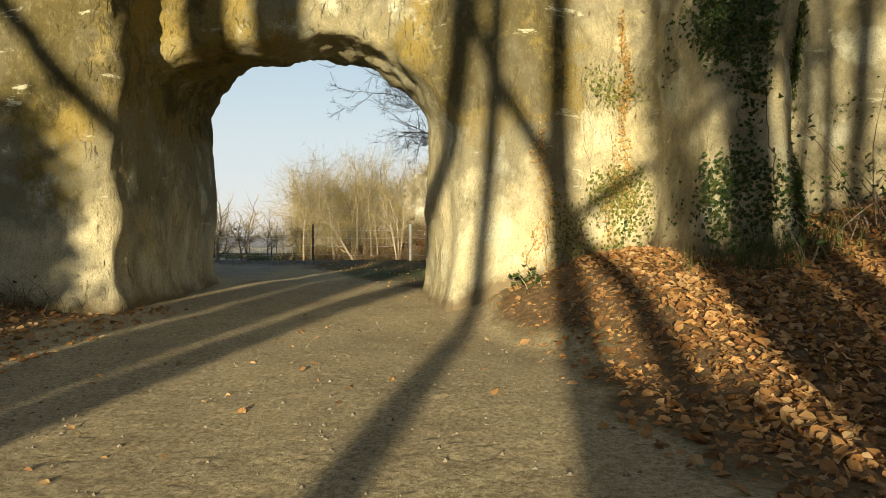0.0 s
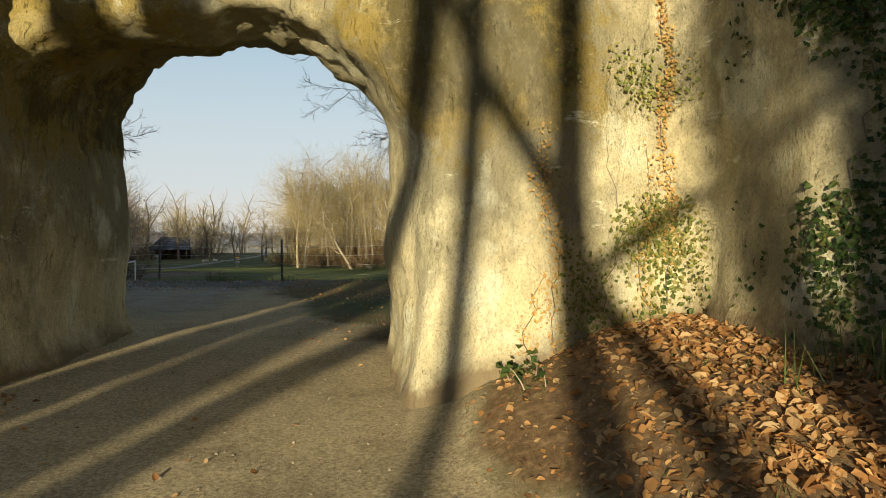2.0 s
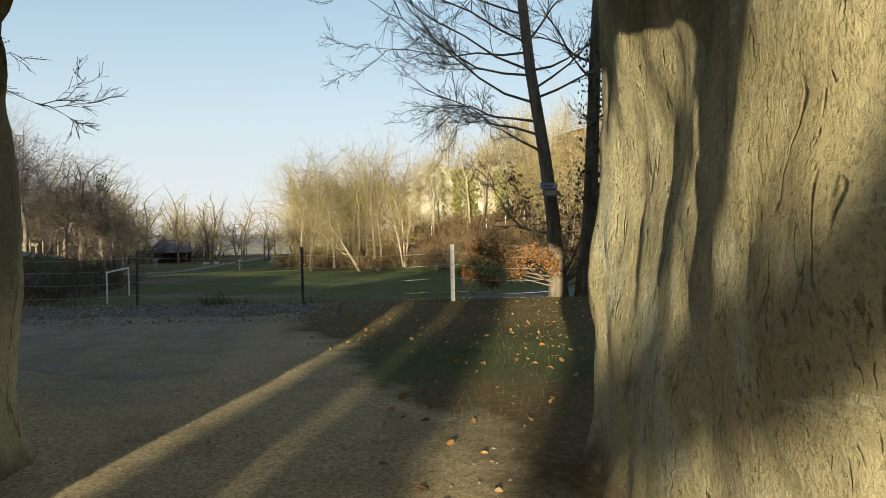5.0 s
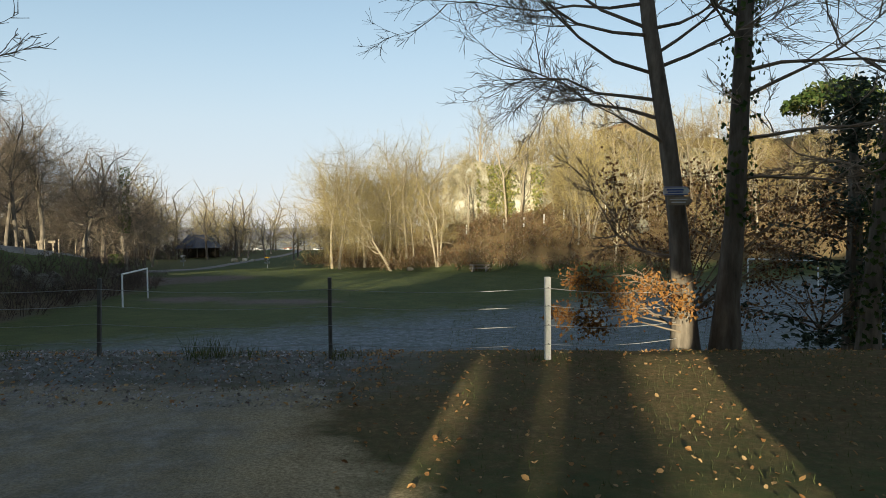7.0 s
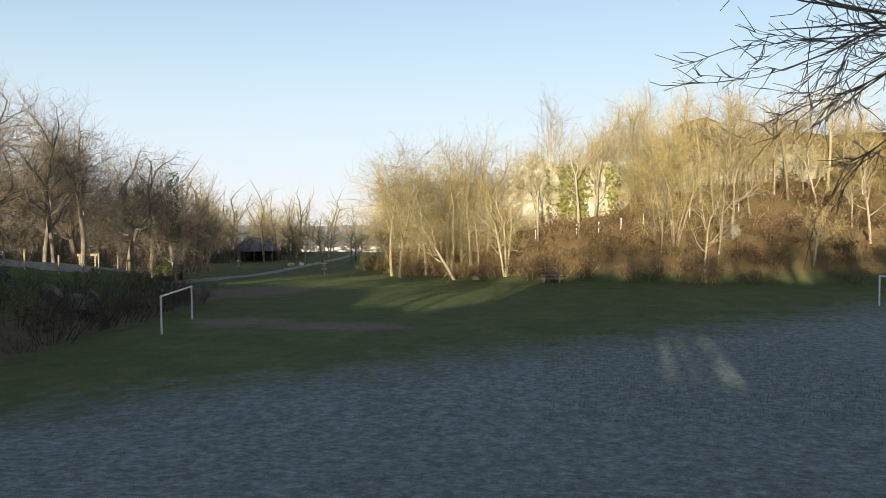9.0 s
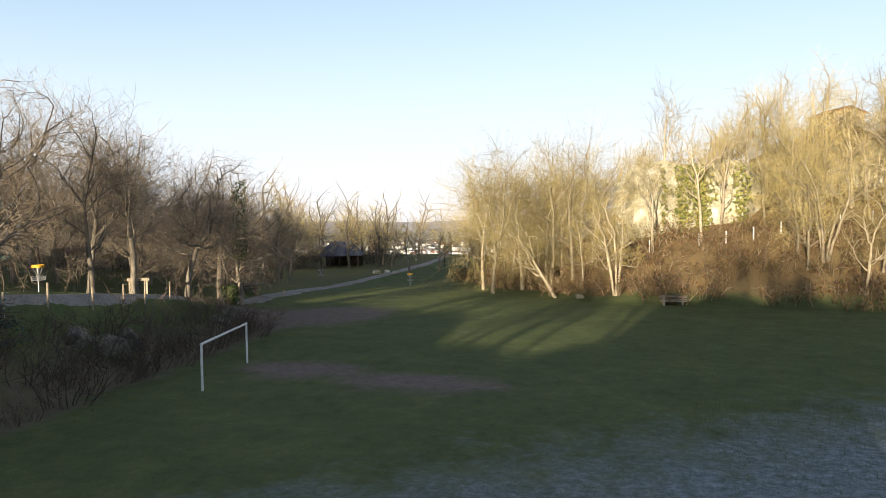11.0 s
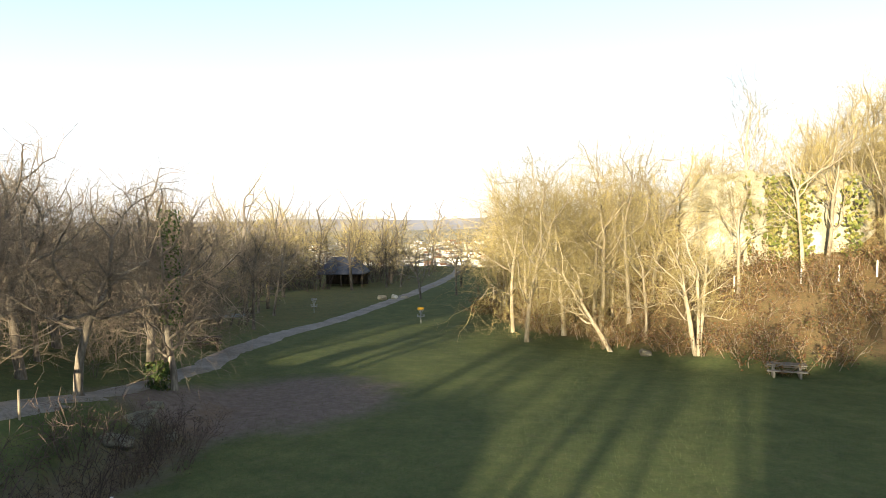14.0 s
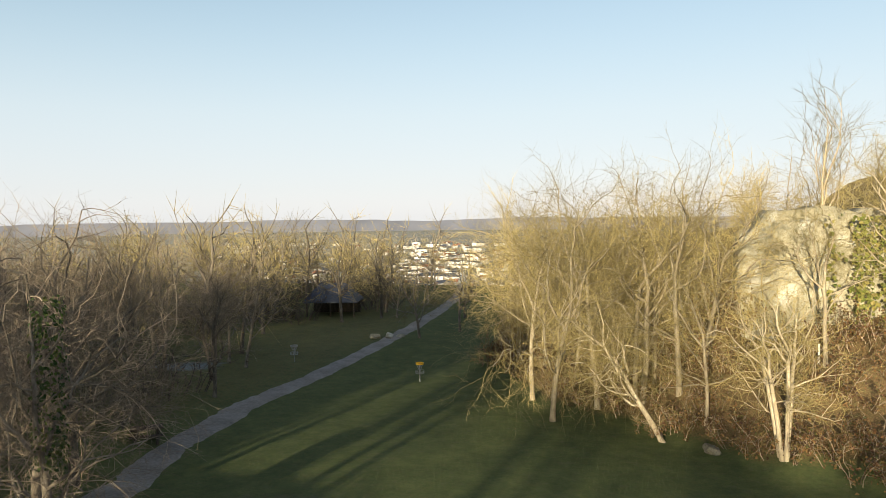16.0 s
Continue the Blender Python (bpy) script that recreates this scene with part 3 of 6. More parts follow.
def build_ridge():
    front = [(-11, 8.5), (-8, 8.3), (-6, 8.0), (-4.9, 7.82), (-3.9, 7.76), (-3.66, 7.9), (-3.58, 8.78), (-3.2, 8.82), (-1.3, 8.6), (-0.3, 8.3), (0.3, 8.0), (0.6, 7.75), (0.95, 7.63), (1.5, 7.9), (2.1, 8.1), (2.42, 7.85), (2.52, 6.75),
             (2.8, 6.45), (3.2, 6.5), (3.5, 6.9), (3.75, 7.8), (4.5, 7.9), (5.8, 7.5), (9, 7.0)]
    rear = [(9, 13), (4, 12.4), (0.5, 11.75), (-3.9, 11.75), (-7, 12.2), (-11, 12.6)]
    body = prism("ridge_body", front + rear, -1.5, 7.4)
    sections = [arch_section(6.8, -3.5, 0.75, 2.75, 1.6, -1.9, 3.65), arch_section(8.0, -3.62, 0.22, 2.75, 1.7, -1.8, 3.55), arch_section(8.7, -3.66, -0.02, 2.8, 1.8, -1.7, 3.46), arch_section(9.4, -3.68, -0.14, 2.8, 2.0, -1.65, 3.36),
                arch_section(10.3, -3.74, -0.17, 2.8, 2.6, -2.0, 3.70), arch_section(11.6, -3.82, -0.18, 2.8, 2.9, -2.1, 3.83), arch_section(12.8, -3.82, -0.2, 2.8, 2.9, -2.1, 3.86)]
    bm = bmesh.new()
    rings = [[bm.verts.new(p) for p in s] for s in sections]
    n = len(rings[0])
    for a, b in zip(rings, rings[1:]):
        for i in range(n):
            j = (i + 1) % n
            bm.faces.new((a[i], a[j], b[j], b[i]))
    bm.faces.new(rings[0])
    bm.faces.new(rings[-1])
    bmesh.ops.recalc_face_normals(bm, faces=bm.faces)
    me = bpy.data.meshes.new("opening")
    bm.to_mesh(me)
    bm.free()
    cut = new("opening", me)
    for c in (cut,):
        mod = body.modifiers.new("cut", 'BOOLEAN')
        mod.operation, mod.object, mod.solver = 'DIFFERENCE', c, 'EXACT'
    mod = body.modifiers.new("even", 'REMESH')
    mod.mode, mod.voxel_size = 'VOXEL', 0.082
    mod = body.modifiers.new("round", 'SMOOTH')
    mod.factor, mod.iterations = 0.5, 4
    dep = bpy.context.evaluated_depsgraph_get()
    me = bpy.data.meshes.new_from_object(body.evaluated_get(dep), depsgraph=dep)
    for o in (body, cut):
        bpy.data.objects.remove(o)
    # worn surface: broad bulges, upright tool marks and pits, a spread foot
    co = np.empty(len(me.vertices) * 3)
    no = np.empty(len(me.vertices) * 3)
    me.vertices.foreach_get("co", co)
    me.vertex_normals.foreach_get("vector", no)
    co, no = co.reshape(-1, 3), no.reshape(-1, 3)
    grow, flake, soil = [], [], []
    for i, (p, d) in enumerate(zip(co, no)):
        x, y, z = p
        s = 0.15 * noise.noise((x * 0.7, y * 0.7, z * 0.7)) + 0.06 * noise.noise((x * 1.7, y * 1.7, z * 1.2))
        s += 0.034 * noise.noise((x * 4, y * 4, z * 2.6)) + 0.022 * noise.noise((x * 10, y * 10, z * 5)) - 0.03 * max(0.0, abs(noise.noise((x * 6, y * 6, z * 1.6))) - 0.3)
        crown = smooth(2.5, 3.2, z)
        s += crown * (0.09 * noise.noise((x * 3.3, y * 3.3, z * 3.3)) + 0.07 * abs(noise.noise((x * 7, y * 7, z * 5))))
        g = z - land(x, y)
        s += 0.12 * math.exp(-max(g, 0) / 0.25) * min(1, abs(d[1] * 0.7) + abs(d[0])) * (1 - crown)
        co[i] = p + d * s
        soil.append(math.exp(-max(0.0, g - 0.02) / 0.16) * (0.75 + 0.5 * noise.noise((x * 3, y * 3, z * 3))))
        flake.append(0.12 + 0.88 * smooth(-4.4, -3.8, x) * (1 - smooth(-0.1, 0.4, x)))
        # inside the passage the stone tone deepens towards the left jamb
        inside = smooth(8.0, 8.6, y) * smooth(-3.8, -3.5, x) * (1 - smooth(0.6, 1.0, x))
        grow.append((0.07 + (0.19 - 0.09 * smooth(1.2, 1.8, x)) * smooth(0.85, 1.45, z + 0.25 * noise.noise((x * 1.5, y * 1.5, 4))) + 0.29 * smooth(1.9, 2.8, z) * (1 - 0.75 * smooth(1.2, 1.8, x)) + 0.14 * smooth(1.5, 2.3, z) * smooth(-0.5, 0.2, x) * (1 - smooth(0.9, 1.4, x)) + 0.15 * smooth(-3.6, -4.1, x) * smooth(0.3, 1.8, z) + 0.04 * smooth(2.2, 2.8, x)) * (1 - 0.5 * inside) + 0.24 * inside * smooth(-1.0, -3.0, x))
    me.vertices.foreach_set("co", co.ravel())
    me.attributes.new("moss_tone", 'FLOAT', 'POINT').data.foreach_set("value", grow)
    me.attributes.new("soil", 'FLOAT', 'POINT').data.foreach_set("value", soil)
    me.attributes.new("flake", 'FLOAT', 'POINT').data.foreach_set("value", flake)
    me.materials.clear()
    me.materials.append(M_ROCK)
    me.polygons.foreach_set("use_smooth", [True] * len(me.polygons))
    me.update()
    me.name = "rock_archway"
    return tagged(new("rock_archway", me), "weathered yellow limestone rock wall with a tall archway cut through", "archway", kind="structure")


RIDGE = build_ridge()


def build_ridge_ends():
    """The ridge runs on to both sides, rougher and covered with soil."""
    for name, a, b in (("rock_ridge_west", -90, -10.6), ("rock_ridge_east", 8.6, 90)):
        xs = [a + (b - a) * i / 60 for i in range(61)]
        prof = [(-2.2, -2), (-2.0, 2), (-1.5, 5), (-0.5, 6.4), (2, 6.6), (3.6, 5.5), (4.6, 2), (5.2, -4)]
        verts, faces = [], []
        for x in xs:
            y0 = 10.6 + 0.02 * abs(x)
            rise = ramp_of(x, [(-90, 12), (-52, 11.5), (-47, 7.0), (-31, 6.6), (-26, 6.2), (-24, 4.6), (-14, 4.5), (-12.5, 7.1), (-10.6, 7.4), (8.6, 7.5), (40, 10), (90, 12)]) / 6.6
            for dy, z in prof:
                w = noise.noise((x * 0.3, dy * 0.5, z * 0.3))
                verts.append((x, y0 + dy + w * 0.8, (z * rise + 0.6 * w) if z > 0 else z))
        k = len(prof)
        faces = [(i * k + j, i * k + j + 1, (i + 1) * k + j + 1, (i + 1) * k + j) for i in range(60) for j in range(k - 1)]
        faces += [tuple(range(k)), tuple(60 * k + j for j in reversed(range(k)))]
        tagged(new(name, mesh_of(name, verts, faces, M_ROCK, True)), "rough limestone ridge running on beside the archway", "rock ridge", kind="structure")


build_ridge_ends()


# ---- trees ----
def bend(d, amount, rng):
    return (d + Vector((rng.gauss(0, 1), rng.gauss(0, 1), rng.gauss(0, 1))) * amount).normalized()


def bare_tree(seed, height, girth, spread=0.5, first=0.35, leaders=3, side=2, levels=5, lean=0.0, forks=1, thin=0.009, rise=0.14):
    """Wood of a leafless tree, as (trunk, crown): a bole that splits into leaders, which fork again and again into twigs."""
    rng = random.Random(seed)
    tv, tf, cv, cf = [], [], [], []
    crown = height * (1 - first)
    lengths = (height * first, crown * 0.36, crown * 0.26, crown * 0.18, crown * 0.125, crown * 0.085)
    pieces, wander = (6, 5, 4, 3, 2, 1), (0.06, 0.20, 0.27, 0.32, 0.34, 0.2)

    def aside(d, angle, around):
        u = d.orthogonal().normalized()
        return d * math.cos(angle) + (u * math.cos(around) + d.cross(u) * math.sin(around)) * math.sin(angle)

    def grow(p, d, length, r, level):
        verts, faces = (tv, tf) if level < 3 else (cv, cf)
        if level == levels:                  # a pointed twig
            u = d.orthogonal().normalized() * r
            w, k = d.cross(u), len(verts)
            verts.extend((p + u, p - u * 0.5 + w * 0.87, p - u * 0.5 - w * 0.87, p + d * length))
            faces.extend(((k, k + 1, k + 3), (k + 1, k + 2, k + 3), (k + 2, k, k + 3)))
            return
        n = pieces[level]
        tip = max(thin, r * (0.7, 0.62, 0.55, 0.5, 0.5)[level])
        pts, rad = [p.copy()], [r * (1.4 if level == 0 else 1.0)]
        for i in range(n):
            p = p + d * (length / n)
            d = bend(d, wander[level], rng)
            d.z += rise * (1, 0.7, 0.25, 0, -0.1)[level]
            d.normalize()
            pts.append(p.copy())
            rad.append(r + (tip - r) * (i + 1) / n)
        tube(verts, faces, pts, rad, (8, 6, 4, 3, 3)[level])
        turn = rng.uniform(0, 6.283)
        ends = leaders if level == 0 else 2
        for k in range(ends):
            e = aside(d, (0.14 if k == 0 else 0.2 + 1.25 * spread) * rng.uniform(0.6, 1.4), turn + 6.283 * k / ends + rng.uniform(-0.5, 0.5))
            grow(p, e, lengths[level + 1] * rng.uniform(0.75, 1.25) * (1.1 if k == 0 else 0.85), max(thin, tip * (0.88 if k == 0 else 0.72)), level + 1)
        for k in range(side + 2 if level == 0 else side + 1 if level < 3 else side):
            t = rng.uniform(0.5 if level == 0 else 0.2, 0.95) * n
            i = min(n - 1, int(t))
            e = aside((pts[i + 1] - pts[i]).normalized(), (0.25 + 1.6 * spread) * rng.uniform(0.7, 1.3), rng.uniform(0, 6.283))
            grow(pts[i].lerp(pts[i + 1], t - i), e, lengths[level + 1] * rng.uniform(0.55, 1.0), max(thin, rad[i] * 0.48), level + 1)

    for f in range(forks):
        a = 6.283 * f / forks + rng.uniform(-0.6, 0.6)
        away = 0.0 if forks == 1 else 0.17
        grow(Vector((0.9 * away * math.cos(a), 0.9 * away * math.sin(a), -0.35)), Vector((lean + away * math.cos(a), away * math.sin(a), 1)).normalized(), lengths[0] * rng.uniform(0.85, 1.15), girth, 0)
    full = height / max(v.z for v in tv + cv)
    return ([v * full for v in tv], tf), ([v * full for v in cv], cf)


def tree_kind(name, seed, bark, twig, label, category="tree", **kw):
    (tv, tf), (cv, cf) = bare_tree(seed, **kw)
    root = tagged(new(name), label, category)
    part_of("trunk", mesh_of("trunk", tv, tf, bark, True), root)
    part_of("crown", mesh_of("crown", cv, cf, twig), root, "bare branches and twigs")
    return root


FAR_AWAY = []
def kinds(prefix, n, bark, twig, label, **kw):
    made = []
    for i in range(n):
        k = tree_kind(prefix, 100 * len(FAR_AWAY) + i, bark, twig, label, **kw)
        made.append(k)
    FAR_AWAY.extend(made)
    return made


# ---- woods ----
WOOD = kinds("bare_tree", 5, M_BARK, M_TWIG, "slender leafless grey-brown tree standing in the wood", height=12.0, girth=0.16, spread=0.31, first=0.38, leaders=3, rise=0.13, thin=0.005)
BACK = kinds("bare_tree", 4, M_BARK, M_TWIG, "slender leafless grey-brown tree standing in the wood", height=12.5, girth=0.14, spread=0.31, first=0.36, levels=4, rise=0.12, thin=0.007)
GOLD = kinds("hillside_tree", 4, M_PALEBARK, M_PALETWIG, "pale leafless tree in low sun on the hillside", height=16.5, girth=0.16, spread=0.42, first=0.36, leaders=3, rise=0.11, thin=0.005)
HILL = kinds("hillside_tree", 4, M_PALEBARK, M_PALETWIG, "pale leafless tree in low sun on the hillside", height=12.0, girth=0.13, spread=0.46, first=0.36, levels=4, rise=0.11, thin=0.006)
STEMS = kinds("hillside_tree", 2, M_PALEBARK, M_PALETWIG, "pale many-stemmed leafless tree at the foot of the hill", height=10.5, girth=0.12, spread=0.42, first=0.46, leaders=2, side=2, levels=4, thin=0.007, forks=4, rise=0.1)
SMALL = kinds("lane_tree", 3, M_BARK, M_PALETWIG, "leafless tree far down the lane", height=11.5, girth=0.15, spread=0.45, first=0.32, side=3, levels=3, thin=0.014)
WIDE = kinds("bare_tree", 3, M_BARK, M_TWIG, "broad leafless tree with a tangled crown beside the lane", height=10.8, girth=0.19, spread=0.55, first=0.32, leaders=3, rise=0.08, thin=0.005)
CREST = kinds("bare_tree", 2, M_BARK, M_TWIG, "thick ivy-grown tree on top of the rock ridge", height=8.8, girth=0.20, spread=0.42, first=0.36, side=1, levels=4, thin=0.016)
SAPLING = kinds("sapling", 3, M_BARK, M_TWIG, "thin leafless sapling under the trees of the wood", height=5.0, girth=0.04, spread=0.42, first=0.22, leaders=2, side=2, levels=3, thin=0.009, forks=2)
used = set()


def plant(kind_list, spots, size, label, group, seed, tilt=3.0):
    rng = random.Random(seed)
    for x, y, *own in spots:
        k = next((c for c in kind_list if c not in used), None) or rng.choice(kind_list)
        s, a = (own[0] if own else rng.uniform(*size)), rng.uniform(0, 360)
        m = pose(x, y, land(x, y), rng.uniform(-tilt, tilt), rng.uniform(-tilt, tilt), a) @ Matrix.Scale(s, 4)
        if k in used:
            tagged(copy_thing(k, m @ Matrix.Scale(1 / k.scale.x, 4)), label, group=group)
        else:
            used.add(k)
            tagged(k, label, group=group)
            k.matrix_basis = m


def scatter(n, seed, xr, yr, ok, gap):
    rng, out = random.Random(seed), []
    for _ in range(n * 60):
        p = (rng.uniform(*xr), rng.uniform(*yr))
        if ok(*p) and all((p[0] - q[0]) ** 2 + (p[1] - q[1]) ** 2 > gap * gap for q in out):
            out.append(p)
            if len(out) == n:
                break
    return out


LANE = [(-30, 22), (-33.5, 40), (-32.9, 50), (-32.6, 56), (-33.2, 64), (-36.6, 77), (-39.6, 89), (-41.6, 100), (-41.8, 112), (-41.6, 125), (-41.8, 142), (-43, 160), (-45, 180), (-50, 206)]


def lane_x(y):
    return ramp_of(y, [(b, a) for a, b in LANE])


GROUP_WOOD = "trees of the wood beside the meadow"
plant(WIDE, [(-34.6, 53.0, 1.12), (-40.9, 59.5, 0.95), (-34.6, 69.0, 1.0), (-37.4, 77.5, 1.2), (-41.0, 72, 1.3), (-39.8, 82.0, 1.3), (-44.5, 78, 1.35), (-45.5, 88, 1.35), (-44, 66, 1.2), (-50, 60)], (1.05, 1.25), "broad leafless tree with a tangled crown beside the lane", GROUP_WOOD, 15)
plant(WOOD, [(-43.4, 63.3, 1.2), (-33.6, 58.9, 0.95), (-34.9, 63.8, 1.08), (-36.4, 61.9, 0.92), (-44.5, 68), (-46, 57), (-43.5, 84), (-44.6, 101), (-47.5, 95), (-52.8, 116), (-48.2, 106)], (0.92, 1.12), "slender leafless grey-brown tree standing in the wood", GROUP_WOOD, 5)
plant(BACK, scatter(62, 1, (-92, -40), (50, 116), lambda x, y: x < lane_x(y) - 6.5 and not (-72 < x < -52 and 66 < y < 82), 2.6), (0.82, 1.18), "slender leafless grey-brown tree standing in the wood", GROUP_WOOD, 6)
plant(SMALL, scatter(60, 3, (-105, -47), (112, 198), lambda x, y: x < lane_x(y) - 6 and not (-62 < x < -52 and 146 < y < 157), 2.6), (1.0, 1.6), "leafless tree far down the lane", "trees far down the lane", 7)
plant(SMALL, [(-38.5, 134), (-46.8, 150), (-37.2, 152), (-36, 168), (-48.5, 172), (-38, 182), (-41.5, 197), (-52.5, 190), (-47.5, 200), (-35, 140)], (0.75, 1.2), "leafless tree beside the lane", "trees far down the lane", 8)
plant(SAPLING, scatter(46, 18, (-66, -36.5), (50, 104), lambda x, y: x < lane_x(y) - 3.2 and not (-44 < x < -36 and y < 63), 1.5), (0.6, 1.25), "thin leafless sapling under the trees of the wood", "saplings of the wood", 19, 8)
GROUP_HILL = "trees on the hillside"
plant(STEMS, [(-6.1, 95.4), (-24.3, 119), (12.5, 97)], (0.95, 1.15), "pale many-stemmed leafless tree at the foot of the hill", GROUP_HILL, 9)
plant(GOLD, [(-19.2, 102.0), (-16.4, 105.5), (-21.4, 108), (-13.8, 106.2), (-9.5, 101, 0.85), (-2.4, 102.6, 0.8), (11.5, 100, 0.7), (-17.2, 113), (-24.6, 122), (-10.8, 106), (10.5, 98.5, 0.8)], (1.0, 1.25), "pale leafless tree in low sun on the hillside", GROUP_HILL, 10)
plant(HILL, scatter(40, 2, (-38, 46), (88, 140), lambda x, y: 2.5 < y - foot_y(x) < 34 and not (-7.5 < x < 10 and y < 112), 2.4), (0.7, 1.1), "pale leafless tree in low sun on the hillside", GROUP_HILL, 11, 9)
plant(HILL, scatter(18, 16, (-30, -7), (106, 130), lambda x, y: 4 < y - foot_y(x) < 28, 2.0), (1.2, 1.6), "pale leafless tree in low sun on the hillside", GROUP_HILL, 17, 6)
plant(HILL, scatter(26, 12, (-12, 46), (112, 138), lambda x, y: 14 < y - foot_y(x) < 50, 3.0), (0.65, 0.95), "tall pale leafless tree on top of the hill", GROUP_HILL, 12)
TALL = kinds("hillside_tree", 2, M_PALEBARK, M_PALETWIG, "tall narrow pale tree rising above the cliff", height=18.0, girth=0.13, spread=-0.06, first=0.45, leaders=2, side=2, levels=4, rise=0.4, thin=0.007)
plant(TALL, [(-0.6, 110.5), (-26.5, 128)], (1.0, 1.1), "tall narrow pale tree rising above the cliff", GROUP_HILL, 41, 1.5)
HIGH = kinds("hillside_tree", 3, M_PALEBARK, M_PALETWIG, "tall white-barked leafless tree before the cliff", height=14.5, girth=0.15, spread=0.26, first=0.42, leaders=3, levels=4, rise=0.14, thin=0.007)
plant(HIGH, [(2.6, 104.5), (4.6, 105.3), (9.0, 105.9), (11.3, 105.6), (12.4, 104.6), (14.8, 102.8), (17.4, 107), (20, 105.5), (23.5, 107), (27, 105.2), (32, 106.5), (4.5, 114), (6.5, 115), (8.5, 113.6), (10.5, 115.2), (12.8, 114)],
      (0.8, 1.08), "tall white-barked leafless tree before the cliff", GROUP_HILL, 42, 4)
plant(HILL, [(17.5, 121), (19.2, 123.5), (24.6, 121), (26, 123)], (0.85, 1.15), "pale leafless tree before the house on the hill", GROUP_HILL, 43, 4)
plant(HILL, scatter(16, 48, (12, 38), (107, 111.4), lambda x, y: True, 1.6), (0.85, 1.2), "pale leafless tree before the rock face on the hill", GROUP_HILL, 49, 5)
plant(HILL, scatter(20, 46, (34, 76), (78, 128), lambda x, y: y - foot_y(x) > 1, 3.5), (0.8, 1.15), "pale leafless tree in low sun on the hillside", GROUP_HILL, 47, 5)
# trees on the rock ridge, whose shadows stripe the meadow
plant(CREST, scatter(13, 14, (-34, -12.8), (10.5, 13), lambda x, y: True, 1.3), (0.75, 1.05), "leafless tree on top of the rock ridge", "trees on the rock ridge", 13)
plant(CREST, scatter(15, 14, (-12.4, 24), (10.3, 12.6), lambda x, y: True, 1.6), (0.8, 1.05), "leafless tree on top of the rock ridge", "trees on the rock ridge", 14)
for t in list(scene.objects):
    if t.get("group") == "trees on the rock ridge":
        x = t.location.x
        t.location.z = 7.0 if x > -12.4 else ramp_of(x, [(-52, 11.0), (-47, 6.5), (-31, 6.1), (-26, 5.7), (-24, 4.1), (-14, 4.0), (-12.5, 6.6)])

# the ivy-grown tree where the lane leaves the wood
ivy_tree = tree_kind("bare_tree", 955, M_BARK, M_TWIG, "leafless tree with ivy round its foot beside the lane", height=12.0, girth=0.2, spread=0.5, first=0.34, leaders=3, thin=0.005, rise=0.1)
ivy_tree.matrix_basis = pose(-33.8, 74.7, land(-33.8, 74.7), 0, 0, 30)
tagged(ivy_tree, group=GROUP_WOOD)

# the leaning tree at the edge of the grass
lean_tree = tree_kind("bare_tree", 901, M_PALEBARK, M_PALETWIG, "pale leafless tree leaning out over the grass", height=11.0, girth=0.14, spread=0.5, first=0.38, leaders=3, lean=-0.5, thin=0.005, rise=0.08)
tagged(lean_tree, group=GROUP_HILL)
lean_tree.matrix_basis = pose(-12.0, 99.3, land(-12.0, 99.3), 0, 0, 10)


# ---- leaves ----
def leaf_faces(verts, faces, at, up, size, rng, fold=0.25):
    """One leaf of two folded halves, four corners and a midrib."""
    up = up.normalized()
    u = up.orthogonal().normalized()
    u = Matrix.Rotation(rng.uniform(0, 6.283), 3, up) @ u
    w = up.cross(u)
    s = size * rng.uniform(0.7, 1.3)
    k = len(verts)
    verts.extend((at - u * s * 0.5, at + w * s * 0.38 + up * s * fold + u * s * 0.05, at + u * s * 0.55, at - w * s * 0.38 + up * s * fold * rng.uniform(0.2, 1.4) + u * s * 0.05))
    faces.extend(((k, k + 1, k + 2), (k, k + 2, k + 3)))


def fallen_leaf(verts, faces, at, up, size, rng):
    """One dry leaf on the ground: a pointed oval of six corners, curled along its midrib."""
    up = up.normalized()
    u = Matrix.Rotation(rng.uniform(0, 6.283), 3, up) @ up.orthogonal().normalized()
    w = up.cross(u)
    s, wide, curl = size * rng.uniform(0.7, 1.3), rng.uniform(0.26, 0.42), rng.uniform(0.05, 0.28)
    k = len(verts)
    verts.extend((at - u * s * 0.5, at - u * s * 0.18 + w * s * wide + up * s * curl, at + u * s * 0.22 + w * s * wide * 0.85 + up * s * curl * 0.8,
                  at + u * s * 0.56 + up * s * rng.uniform(-0.05, 0.2), at + u * s * 0.22 - w * s * wide * 0.85 + up * s * curl * rng.uniform(0.2, 1.2), at - u * s * 0.18 - w * s * wide + up * s * curl * rng.uniform(0.2, 1.2)))
    faces.extend(((k, k + 1, k + 2, k + 3), (k, k + 3, k + 4, k + 5)))


